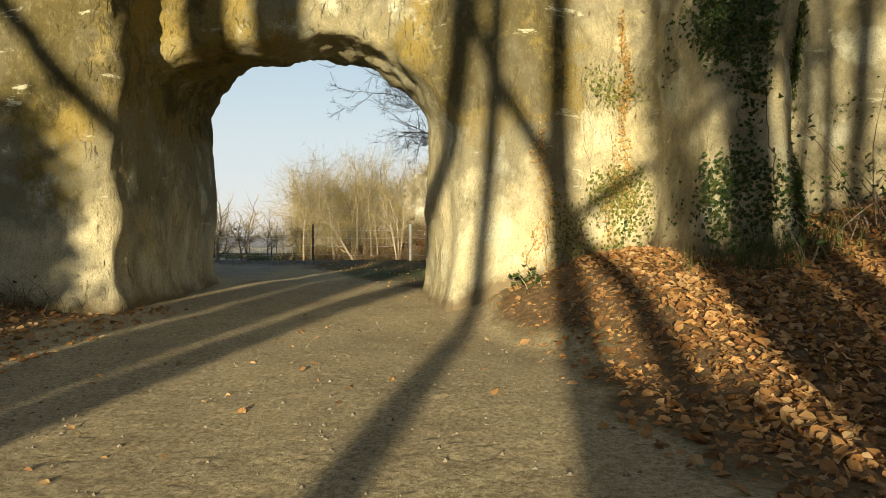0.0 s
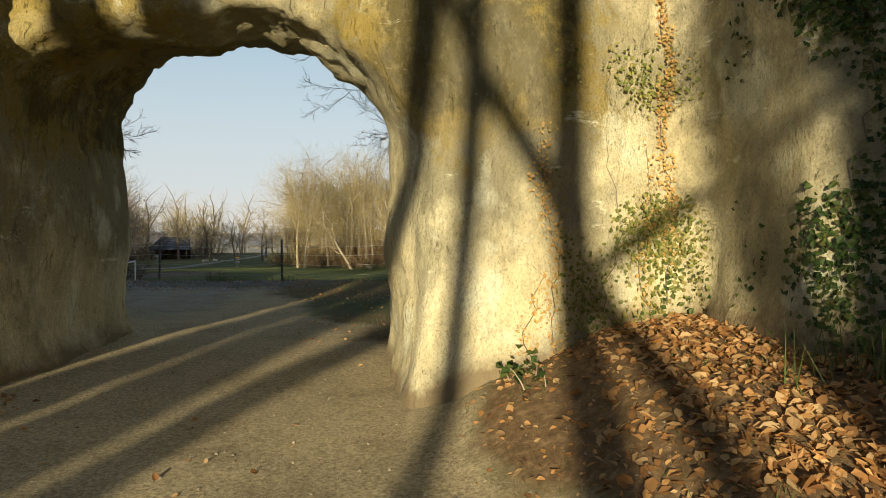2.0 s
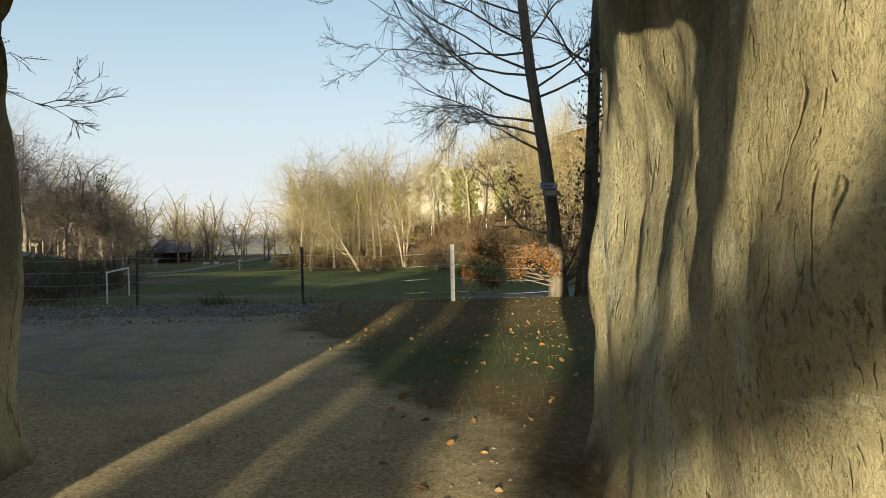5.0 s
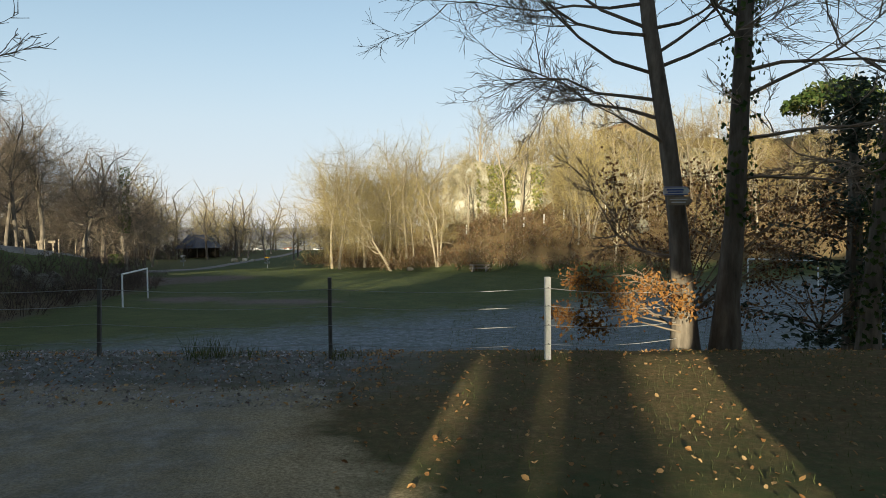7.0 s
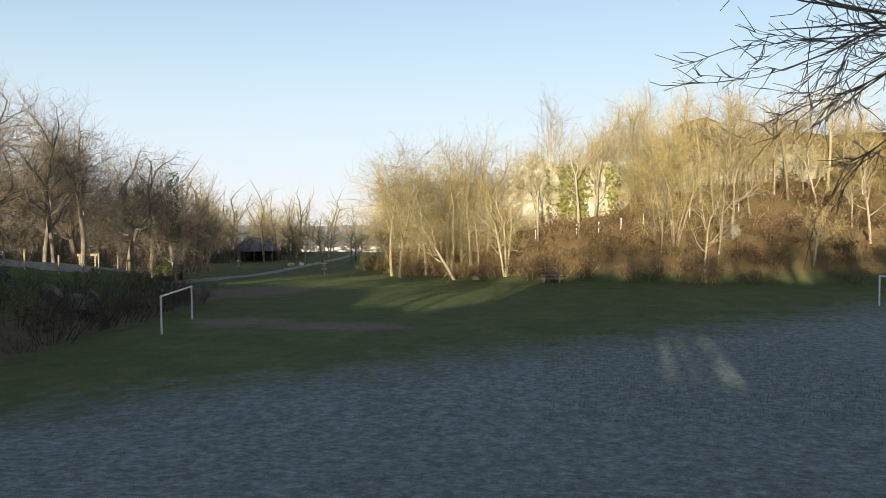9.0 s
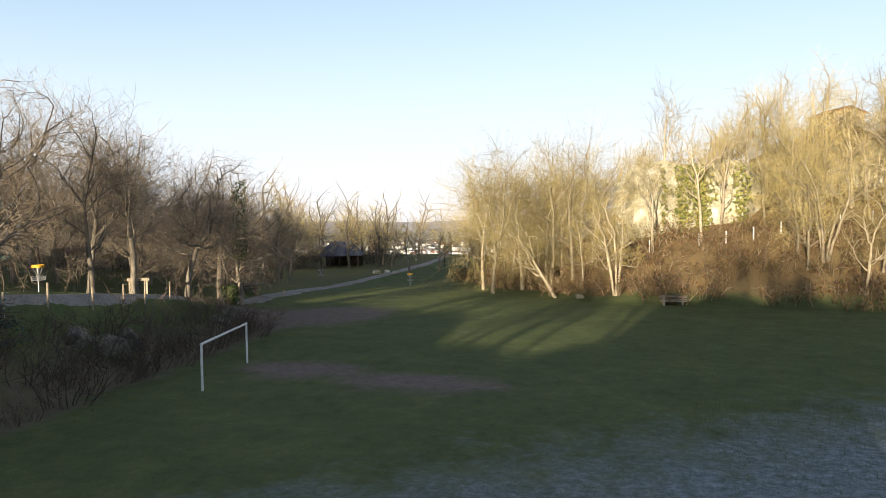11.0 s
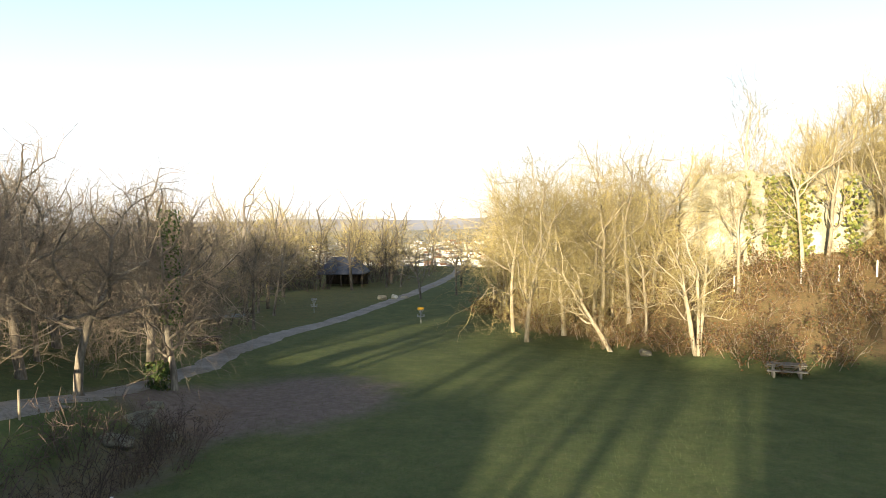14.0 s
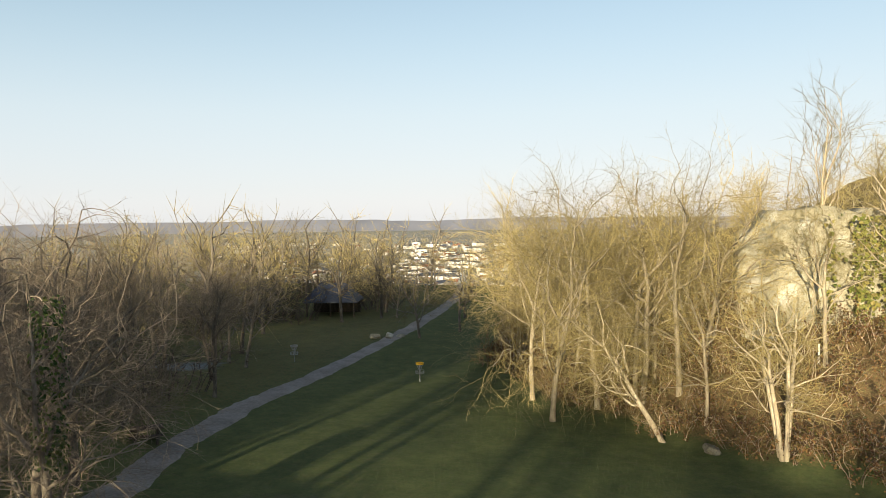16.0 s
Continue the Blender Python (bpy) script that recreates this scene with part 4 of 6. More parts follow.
def bush_mesh(seed, height, width, stems, leaves, leaf_size, twig_mat, leaf_mat, thin=0.012):
    rng = random.Random(seed)
    sv, sf, lv, lf = [], [], [], []
    tips = []
    for k in range(stems):
        a, r = rng.uniform(0, 6.283), width * 0.45 * math.sqrt(rng.random())
        p = Vector((r * math.cos(a), r * math.sin(a), -0.1))
        d = Vector((0.5 * math.cos(a), 0.5 * math.sin(a), 1)).normalized()
        pts = [p.copy()]
        h = height * rng.uniform(0.55, 1.1)
        for i in range(5):
            p = p + d * h / 5
            d = bend(d, 0.22, rng)
            pts.append(p.copy())
            tips.append(p.copy())
        tube(sv, sf, pts, [thin * 1.6 * (1 - i / 7) for i in range(6)], 3)
        for j in range(3):
            q = pts[rng.randint(2, 5)]
            e = bend(d, 0.8, rng)
            line = [q, q + e * h * 0.2, q + bend(e, 0.3, rng) * h * 0.38]
            tube(sv, sf, line, [thin, thin * 0.8, thin * 0.5], 3)
            tips.extend(line[1:])
    for k in range(leaves):
        t = rng.choice(tips) + Vector((rng.gauss(0, 0.09), rng.gauss(0, 0.09), rng.gauss(0, 0.09))) * height * 0.7
        t.z = max(t.z, 0.03)
        leaf_faces(lv, lf, t, Vector((rng.gauss(0, 1), rng.gauss(0, 1), rng.gauss(0.5, 1))), leaf_size, rng)
    return mesh_of("branchwork", sv, sf, twig_mat), (mesh_of("leaves", lv, lf, leaf_mat) if leaves else None)


def bush_kind(name, seed, label, group, category="bush", **kw):
    s, l = bush_mesh(seed, **kw)
    root = tagged(new(name), label, category, group)
    part_of("branchwork", s, root, kind="stuff")
    if l:
        part_of("foliage", l, root, "dry leaves", kind="stuff")
    return root


rng = random.Random(17)
lv, lf = [], []
for k in range(700):
    a, h = rng.uniform(0, 6.283), rng.uniform(0, 1.5)
    leaf_faces(lv, lf, Vector((-0.75 + 0.75 * rng.random() * math.cos(a), 0.6 * rng.random() * math.sin(a), h)), Vector((math.cos(a), math.sin(a), 0.4)), 0.2, rng)
for k in range(500):
    a, h = rng.uniform(0, 6.283), rng.uniform(3.5, 9.5)
    r = 0.35 + 0.3 * rng.random()
    leaf_faces(lv, lf, Vector((r * math.cos(a), r * math.sin(a), h)), Vector((math.cos(a), math.sin(a), 0.4)), 0.18, rng)
part_of("ivy", mesh_of("ivy", lv, lf, M_IVY), ivy_tree, "green ivy round the foot and stem")
BRAMBLE = [bush_kind("bramble_bush", 300 + i, "rust-brown bramble bush at the foot of the wooded hill", "bushes at the foot of the hill", height=2.3, width=3.2, stems=13, leaves=620, leaf_size=0.14, twig_mat=M_TWIG, leaf_mat=M_BRAMBLE, thin=0.014) for i in range(3)]
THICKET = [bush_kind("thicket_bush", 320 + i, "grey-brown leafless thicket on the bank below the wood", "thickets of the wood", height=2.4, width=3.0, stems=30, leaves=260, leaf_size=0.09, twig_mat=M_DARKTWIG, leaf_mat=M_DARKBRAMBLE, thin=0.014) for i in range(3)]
plant(BRAMBLE, scatter(105, 21, (-34, 50), (86, 128), lambda x, y: -0.4 < y - foot_y(x) < 13, 1.5), (0.6, 1.25), "rust-brown bramble bush at the foot of the wooded hill", "bushes at the foot of the hill", 22, 8)
plant(BRAMBLE, scatter(70, 26, (-22, 46), (100, 136), lambda x, y: 13 < y - foot_y(x) < 46 and not (-7.5 < x < 9 and 104 < y < 112), 2.0), (0.8, 1.35), "rust-brown bramble bush up on the wooded hill", "bushes at the foot of the hill", 27, 8)
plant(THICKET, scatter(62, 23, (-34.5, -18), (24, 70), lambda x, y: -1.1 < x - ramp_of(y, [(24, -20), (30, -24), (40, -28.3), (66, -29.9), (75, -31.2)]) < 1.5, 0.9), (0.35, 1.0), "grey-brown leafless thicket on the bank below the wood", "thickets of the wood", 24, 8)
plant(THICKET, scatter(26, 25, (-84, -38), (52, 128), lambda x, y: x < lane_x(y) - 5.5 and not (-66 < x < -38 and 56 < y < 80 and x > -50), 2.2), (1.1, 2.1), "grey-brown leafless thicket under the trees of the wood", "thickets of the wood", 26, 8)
plant(THICKET, scatter(22, 28, (-80, -47), (128, 200), lambda x, y: x < lane_x(y) - 9 and not (-64 < x < -50 and 140 < y < 160), 3.0), (1.2, 2.2), "leafless thicket beside the far lane", "thickets of the wood", 29, 8)


plant(BRAMBLE, [(-6.5 + 1.7 * i, 110.2 + 0.8 * (i % 2)) for i in range(11)] + [(13 + 2.0 * i, 113.5) for i in range(9)], (0.6, 1.0), "rust-brown brush along the top of the cliff", "bushes at the foot of the hill", 33, 6)
plant(BRAMBLE, [(-6 + 1.9 * i, 105.3 - 0.7 * (i % 3)) for i in range(9)] + [(12 + 2.1 * i, 108.5 - 1.2 * (i % 2)) for i in range(9)], (0.7, 1.15), "rust-brown brush below the cliff", "bushes at the foot of the hill", 34, 6)


plant(BRAMBLE, [(-13 + 1.25 * i, 108.5 + 1.3 * (i % 3) + 0.25 * i) for i in range(14)] + [(-11 + 1.6 * i, 116 + 2.0 * (i % 2)) for i in range(8)], (1.0, 1.5), "rust-brown bramble bush on the shoulder of the hill", "bushes at the foot of the hill", 44, 8)


plant(THICKET, [(-62.5, 144.5), (-59.5, 143.2), (-65, 147), (-52.5, 158.5), (-54.5, 160)], (1.8, 2.3), "tall leafless thicket beside the open shelter", "thickets of the wood", 36, 5)


# ---- evergreens ----
def conifer(x, y, height, radius, seed, label, base=None, first=0.12, leaf=0.34, count=26, material=None):
    rng = random.Random(seed)
    tv, tf, bv, bf, lv, lf = [], [], [], [], [], []
    tube(tv, tf, [Vector((0, 0, -0.3)), Vector((0.05, 0, height * 0.5)), Vector((0, 0.05, height))], [0.2, 0.13, 0.03], 8)
    n = int(height * 7)
    for k in range(n):
        t = first + (1 - first) * (k + rng.random()) / n
        a = rng.uniform(0, 6.283)
        reach = radius * (1 - t) ** 0.7 * rng.uniform(0.55, 1.15) + 0.2
        p = Vector((0, 0, height * t))
        d = Vector((math.cos(a), math.sin(a), rng.uniform(-0.15, 0.3)))
        tube(bv, bf, [p, p + d * reach * 0.5, p + d * reach], [0.035, 0.02, 0.008], 3)
        for j in range(count):
            s = rng.uniform(0.25, 1.05)
            q = p + d * reach * s + Vector((rng.gauss(0, 0.2), rng.gauss(0, 0.2), rng.gauss(-0.05, 0.12)))
            leaf_faces(lv, lf, q, Vector((rng.gauss(0, 0.6), rng.gauss(0, 0.6), 1)), leaf, rng, 0.15)
    root = tagged(new("conifer"), label, "tree")
    root.matrix_basis = pose(x, y, land(x, y) if base is None else base)
    part_of("trunk", mesh_of("trunk", tv, tf, M_BARK), root)
    part_of("boughs", mesh_of("boughs", bv, bf, M_BARK), root, kind="stuff")
    part_of("crown", mesh_of("crown", lv, lf, material or M_DARKLEAF), root, "dark evergreen sprays")
    return root


conifer(-33.7, 49.2, 9.6, 3.6, 41, "blue-green conifer with open layered boughs beside the lane", first=0.16, leaf=0.17, count=95, material=M_BLUEPINE)
conifer(-29.8, 48.7, 2.4, 1.5, 46, "low blue-green conifer on the bank below the lane", first=0.05, leaf=0.13, count=80, material=M_BLUEPINE)
conifer(5.0, 24.6, 5.2, 2.0, 42, "dark evergreen tree beside the meadow fence", first=0.05, leaf=0.13, count=90)
conifer(6.9, 25.6, 4.6, 2.1, 45, "dark evergreen tree beside the meadow fence", first=0.05, leaf=0.14, count=90)
conifer(9.4, 27.5, 6.5, 2.6, 43, "tall dark evergreen tree beyond the meadow fence", first=0.05, leaf=0.14, count=70)


def umbrella_pine(x, y, height, radius, seed, label="green umbrella pine standing on the hill", leaves=1500):
    rng = random.Random(seed)
    tv, tf, lv, lf = [], [], [], []
    tube(tv, tf, [Vector((0, 0, -0.3)), Vector((0.3, 0, height * 0.6)), Vector((0.2, 0, height))], [0.35, 0.28, 0.1], 8)
    for k in range(leaves):
        a, r = rng.uniform(0, 6.283), math.sqrt(rng.random())
        z = height + (1 - r * r) * radius * 0.55 * rng.uniform(0.3, 1.0) + rng.gauss(0, 0.25)
        leaf_faces(lv, lf, Vector((radius * r * math.cos(a), radius * r * math.sin(a), z - 0.8)), Vector((rng.gauss(0, 1), rng.gauss(0, 1), 1)), 0.75, rng)
    root = tagged(new("umbrella_pine"), label, "tree")
    root.matrix_basis = pose(x, y, land(x, y))
    part_of("trunk", mesh_of("trunk", tv, tf, M_BARK), root)
    part_of("crown", mesh_of("crown", lv, lf, M_IVY), root, "rounded green needle crown")


umbrella_pine(45, 104, 9.0, 6.5, 44)
# unseen pines added behind the camera to block sky light from the rock
for i, (u, y) in enumerate(((-9.5, -9), (-3.45, -9.5), (5.6, -9), (-8.6, -15), (-3.4, -15.5), (5.8, -15))):
    umbrella_pine(u + 0.143 * y, y, 9.4, 5.2, 90 + i, "unseen umbrella pine added over the track to block sky light", 1100)
# unseen evergreens added on both banks behind the camera to cut sky light
for i, (cx, cy, ch) in enumerate(((-14.5, -3, 9), (-16, -9, 10), (-15, -16, 9), (-17, -24, 10), (12.5, -1, 9), (13.5, -8, 10), (13, -15, 9), (14.5, -23, 10))):
    conifer(cx, cy, ch, 3.2, 60 + i, "unseen dark evergreen added beside the track to cut sky light", first=0.02, leaf=0.55, count=16)


# ---- trees beside the fence ----
def limb_tree(name, label, category, at, trunk, girth, limbs, seed, twig_levels=3, kids=6, thin=0.006, ivy=None, twig_mat=None):
    """A tree with a given trunk line and given limbs (start height, way, length)."""
    rng = random.Random(seed)
    root = tagged(new(name), label, category)
    root.matrix_basis = pose(at[0], at[1], land(*at))
    pts = [Vector(p) for p in trunk]
    n = len(pts)
    tv, tf, cv, cf = [], [], [], []
    tube(tv, tf, pts, [girth * (1.5 if i == 0 else 1.08 if i == 1 else 1) * (1 - 0.6 * i / (n - 1)) for i in range(n)], 12)

    def spray(p, d, length, r, level, droop=0.03):
        line, rr = [p.copy()], [r]
        m = (2, 3, 5, 6)[level]
        for i in range(m):
            p = p + d * (length / m)
            d = (bend(d, 0.20, rng) + Vector((0, 0, droop))).normalized()
            line.append(p.copy())
            rr.append(max(thin * 0.6, r * (1 - (i + 1) / (m + 0.5))))
        tube(cv, cf, line, rr, 5 if level > 2 else 3)
        if level:
            for k in range(kids + (2 if level > 1 else 0)):
                t = rng.uniform(0.2, 1.0) * m
                i = min(m - 1, int(t))
                e = bend((line[i + 1] - line[i]).normalized(), 0.42, rng)
                spray(line[i].lerp(line[i + 1], t - i), e, length * rng.uniform(0.3, 0.5), max(thin, r * 0.42), level - 1, droop)

    for h, way, length in limbs:
        i = max(1, next((k for k in range(n) if pts[k].z >= h), n - 1))
        f = (h - pts[i - 1].z) / max(1e-6, pts[i].z - pts[i - 1].z)
        p = pts[i - 1].lerp(pts[i], min(1, max(0, f)))
        spray(p, Vector(way).normalized(), length, girth * 0.22 * (1 - 0.5 * h / pts[-1].z), twig_levels)
    part_of("trunk", mesh_of("trunk", tv, tf, M_BARK, True), root)
    part_of("crown", mesh_of("crown", cv, cf, twig_mat or M_TWIG), root, "long bare branches and fine twigs")
    if ivy:
        lv, lf = [], []
        for k in range(ivy[2]):
            z = rng.uniform(ivy[0], ivy[1])
            i = max(1, next((k2 for k2 in range(n) if pts[k2].z >= z), n - 1))
            c = pts[i - 1].lerp(pts[i], (z - pts[i - 1].z) / max(1e-6, pts[i].z - pts[i - 1].z))
            a = rng.uniform(0, 6.283)
            out = Vector((math.cos(a), math.sin(a), rng.uniform(-0.3, 0.4)))
            leaf_faces(lv, lf, c + out * (girth * rng.uniform(0.8, 1.9)), out, 0.09, rng)
        part_of("ivy", mesh_of("ivy", lv, lf, M_IVY), root, "green ivy climbing the trunk")
    return root


tree_a = limb_tree("fence_tree", "dark leafless tree carrying a blue sign beside the fence", "tree", (1.3, 22.4),
                   [(0.05, 0, -0.3), (0.0, 0, 0.8), (-0.08, 0, 2.0), (-0.26, 0, 3.4), (-0.50, 0.05, 5.0), (-0.70, 0.1, 7.0), (-0.85, 0.2, 9.0), (-0.8, 0.3, 11.0)], 0.175,
                   [(1.5, (-1, 0.1, 0.10), 2.2), (3.6, (-1, 0.15, 0.35), 3.6), (4.3, (-1, -0.1, 0.30), 4.2), (5.0, (-1, 0.1, 0.45), 4.8), (5.6, (-1, -0.3, 0.4), 4.2), (6.2, (-1, 0.5, 0.5), 4.0), (6.8, (-0.8, -0.6, 0.8), 3.5), (4.6, (0.9, 0.3, 0.6), 3.0),
                    (5.6, (0.7, -0.5, 0.8), 2.6), (7.4, (-0.5, 0.3, 1), 3.0), (8.0, (0.6, 0.2, 1), 3.0), (9.0, (-0.3, -0.3, 1), 2.5), (3.2, (-0.8, -0.4, 0.5), 1.6), (4.9, (-1, -0.3, 0.02), 3.8), (5.4, (-1, 0.35, -0.02), 3.4), (3.9, (-1, 0, 0.15), 3.0), (4.4, (1, -0.2, 0.35), 3.0), (5.0, (1, 0.1, 0.2), 2.8)], 51, 3, 6, thin=0.005)
tree_b = limb_tree("fence_tree", "ivy-grown leafless tree beside the fence", "tree", (1.95, 22.2),
                   [(-0.1, 0, -0.3), (-0.05, 0, 0.8), (0.05, 0, 2.0), (0.12, 0, 3.6), (0.2, 0, 5.4), (0.35, 0.1, 7.4), (0.4, 0.2, 9.4), (0.5, 0.3, 11.5)], 0.18,
                   [(3.8, (0.9, -0.2, 0.45), 3.0), (4.6, (-0.8, -0.4, 0.7), 2.6), (5.2, (1, 0.2, 0.4), 3.6), (5.8, (0.9, -0.5, 0.5), 3.4), (6.6, (-0.8, 0.4, 0.8), 3.2), (7.2, (1, 0.1, 0.7), 3.4), (8.2, (-0.6, -0.4, 1), 3.0), (9.0, (0.5, 0.4, 1), 2.6), (2.6, (1, -0.1, 0.15), 2.0), (4.2, (1, -0.3, 0.2), 3.2), (5.0, (-1, -0.3, 0.3), 2.8), (6.0, (1, 0, 0.2), 3.6), (3.2, (1, -0.2, 0.1), 2.4)], 52, 3, 5, thin=0.005, ivy=(1.8, 5.5, 320))
limb_tree("fence_tree", "dark leafless tree in the shade beyond the fence", "tree", (4.3, 22.8),
          [(0, 0, -0.3), (0.05, 0, 1.0), (0.2, 0, 2.6), (0.4, 0, 4.4), (0.5, 0, 6.5), (0.6, 0, 9)], 0.15,
          [(2.8, (-0.9, -0.2, 0.5), 2.6), (3.6, (0.8, -0.3, 0.5), 2.6), (4.4, (-0.8, 0.3, 0.6), 3.0), (5.4, (-0.6, -0.4, 0.8), 2.8), (6.4, (0.5, 0.3, 1), 2.6), (7.5, (-0.3, -0.2, 1), 2.4)], 53, 3, 5, ivy=(0.2, 4.5, 700))
# bare branches that reach in beyond the far left end of the passage
limb_tree("fence_tree", "leafless tree beside the track beyond the archway", "tree", (-8.6, 15.6),
          [(0, 0, -0.3), (0.1, 0, 1.2), (0.2, 0, 3.0), (0.3, 0, 5.0), (0.2, 0, 7.5), (0.2, 0, 9.5)], 0.13,
          [(3.6, (0.8, 0.8, 0.25), 2.6), (4.4, (0.6, 1, 0.4), 2.8), (5.2, (0.9, 0.5, 0.6), 2.6), (6.2, (-0.5, 0.6, 0.8), 2.4), (7.2, (0.4, 0.3, 1), 2.4)], 54, 3, 5)

# two arrow-shaped trail boards on the tree
sign = tagged(new("trail_sign"), "two small arrow-shaped trail boards fixed to the tree trunk", "sign")
sign.matrix_basis = pose(1.12, 22.12, 2.36, 0, 0, 4)


def arrow_board(x, z, w, h, material, label):
    bm = bmesh.new()
    outline = [(-w / 2, -h / 2), (w / 2 - h / 2, -h / 2), (w / 2, 0), (w / 2 - h / 2, h / 2), (-w / 2, h / 2)]
    face = bm.faces.new([bm.verts.new((x + u, 0.01, z + v)) for u, v in outline])
    out = bmesh.ops.extrude_face_region(bm, geom=[face])
    bmesh.ops.translate(bm, vec=(0, -0.02, 0), verts=[v for v in out["geom"] if isinstance(v, bmesh.types.BMVert)])
    bmesh.ops.recalc_face_normals(bm, faces=bm.faces)
    part("board", bm, material, sign, label)


arrow_board(0.0, 0.07, 0.40, 0.13, M_WHITE, "white board with a blue border")
arrow_board(0.05, -0.08, 0.38, 0.13, M_PALEWOOD, "weathered brown board")
for x, z, w, h in ((-0.03, 0.085, 0.26, 0.022), (-0.03, 0.05, 0.22, 0.02), (-0.01, 0.126, 0.36, 0.012), (-0.01, 0.014, 0.36, 0.012)):
    part("text_bar", box(bmesh.new(), (x, -0.0125, z), (w, 0.003, h)), M_BLUE, sign, "blue line of writing")
for z, w in ((-0.06, 0.26), (-0.10, 0.22)):
    part("text_bar", box(bmesh.new(), (0.02, -0.0125, z), (w, 0.003, 0.018)), M_WHITE, sign, "white line of writing")


# oak saplings with dry leaves at the fence and behind
def leafy_sapling(name, label, at, clumps, leaves, size, seed, material, stem):
    rng = random.Random(seed)
    root = tagged(new(name), label, "shrub")
    z0 = land(*at)
    root.matrix_basis = pose(at[0], at[1], z0)
    sv, sf, lv, lf = [], [], [], []
    for (cx, cy, cz, r) in clumps:
        c = Vector((cx, cy, cz))
        p0 = Vector((stem[0], stem[1], max(0.0, min(cz - 0.15, stem[2]))))
        mid = p0.lerp(c, 0.5) + Vector((0, 0, 0.12))
        tube(sv, sf, [p0, mid, c], [0.02, 0.012, 0.005], 4)
        for k in range(20):
            d = Vector((rng.gauss(0, 1), rng.gauss(0, 1), rng.gauss(-0.2, 0.6))).normalized()
            tip = c + d * r * rng.uniform(0.8, 1.5)
            tube(sv, sf, [c, c + d * r * 0.6, tip], [0.006, 0.004, 0.002], 3)
        for k in range(leaves):
            q = c + Vector((rng.gauss(0, 0.45), rng.gauss(0, 0.45), rng.gauss(0, 0.42))) * r
            if q.z > 0.02:
                leaf_faces(lv, lf, q, Vector((rng.gauss(0, 1), rng.gauss(-0.5, 1), rng.gauss(0, 0.7))), size, rng)
    part_of("branchwork", mesh_of("branchwork", sv, sf, M_TWIG), root, kind="stuff")
    part_of("foliage", mesh_of("foliage", lv, lf, material), root, "hanging dry leaves")
    return root


leafy_sapling("oak_sapling", "young oak with hanging orange-brown leaves at the fence", (0.9, 21.7),
              [(-1.35, 0, 1.05, 0.22), (-1.1, 0.1, 0.95, 0.28), (-0.75, 0, 0.85, 0.28), (-0.55, 0.05, 0.62, 0.26), (-0.25, 0.1, 0.92, 0.24), (0.05, 0, 0.85, 0.28), (0.2, 0.1, 0.65, 0.24), (-1.3, 0.15, 0.45, 0.3), (-1.05, 0, 0.35, 0.24), (-1.55, 0.1, 0.55, 0.2)],
              130, 0.06, 61, M_OAKLEAF, (0.3, 0.5, 1.2))
leafy_sapling("oak_sapling", "oak shrub holding its dead brown leaves behind the fence trees", (1.4, 23.6),
              [(-1.4 + 0.42 * i + 0.1 * (i % 2), 0.3 * (i % 3), 1.4 + 0.55 * ((i * 7) % 4) + 0.1 * (i % 3), 0.5) for i in range(11)] + [(0.6 + 0.4 * i, 0.4, 2.3 + 0.4 * (i % 3), 0.5) for i in range(5)] + [(-0.9 + 0.35 * i, 0.5, 1.0 + 0.45 * ((i * 3) % 5), 0.5) for i in range(12)],
              120, 0.06, 62, M_BROWNLEAF, (0.2, 0.3, 0.6))
leafy_sapling("oak_sapling", "oak shrub holding its dead brown leaves in the shade", (4.2, 24.2),
              [(-1.2 + 0.5 * i, 0.3 * (i % 3), 1.0 + 0.5 * ((i * 5) % 4), 0.55) for i in range(9)], 120, 0.06, 63, M_BROWNLEAF, (0.2, 0.3, 0.6))


# ---- goals and fence ----
def build_goal(x, y, turn, width=5.0, height=2.0, label=""):
    root = tagged(new("football_goal"), label, "goal", "goals of the meadow")
    root.matrix_basis = pose(x, y, land(x, y), 0, 0, turn)
    for s in (-1, 1):
        part("post", rod(bmesh.new(), (s * width / 2, 0, -0.2), (s * width / 2, 0, height - 0.05), 0.055), M_WHITE, root)
    part("crossbar", rod(bmesh.new(), (-width / 2 - 0.05, 0, height), (width / 2 + 0.05, 0, height), 0.055), M_WHITE, root)
    return root


build_goal(-24.0, 56.45, 101.5, 6.0, 2.05, label="white metal football goal without a net on the meadow")
build_goal(21.8, 66.2, -38, 5.0, 2.05, label="white metal football goal without a net on the rimed grass")


M_WIRE = surface("dull_white_wire", ((0.34, 0.34, 0.33), (0.46, 0.46, 0.45), (0.55, 0.55, 0.54)), 30, 3, 0.6, 0, local=True)
M_OLDPOST = surface("mossy_old_post", ((0.08, 0.08, 0.07), (0.15, 0.15, 0.135), (0.22, 0.22, 0.20)), 20, 3, 0.9, 0.4, 0.01, local=True, stretch=(1, 1, 0.2))


def build_post(x, y, h, w, material, label, group="posts of the meadow fence", tilt=0.0):
    root = tagged(new("fence_post"), label, "fence post", group)
    root.matrix_basis = pose(x, y, land(x, y), 0, tilt, 8)
    part("post", box(bmesh.new(), (0, 0, h / 2 - 0.15), (w, w, h + 0.3), 0, w * 0.12), material, root)
    for z in (0.2, 0.45, 0.70, 0.93):
        part("insulator", rod(bmesh.new(), (0, -w / 2, z), (0, -w / 2 - 0.03, z), 0.008, sides=8), M_OLDPOST, root)


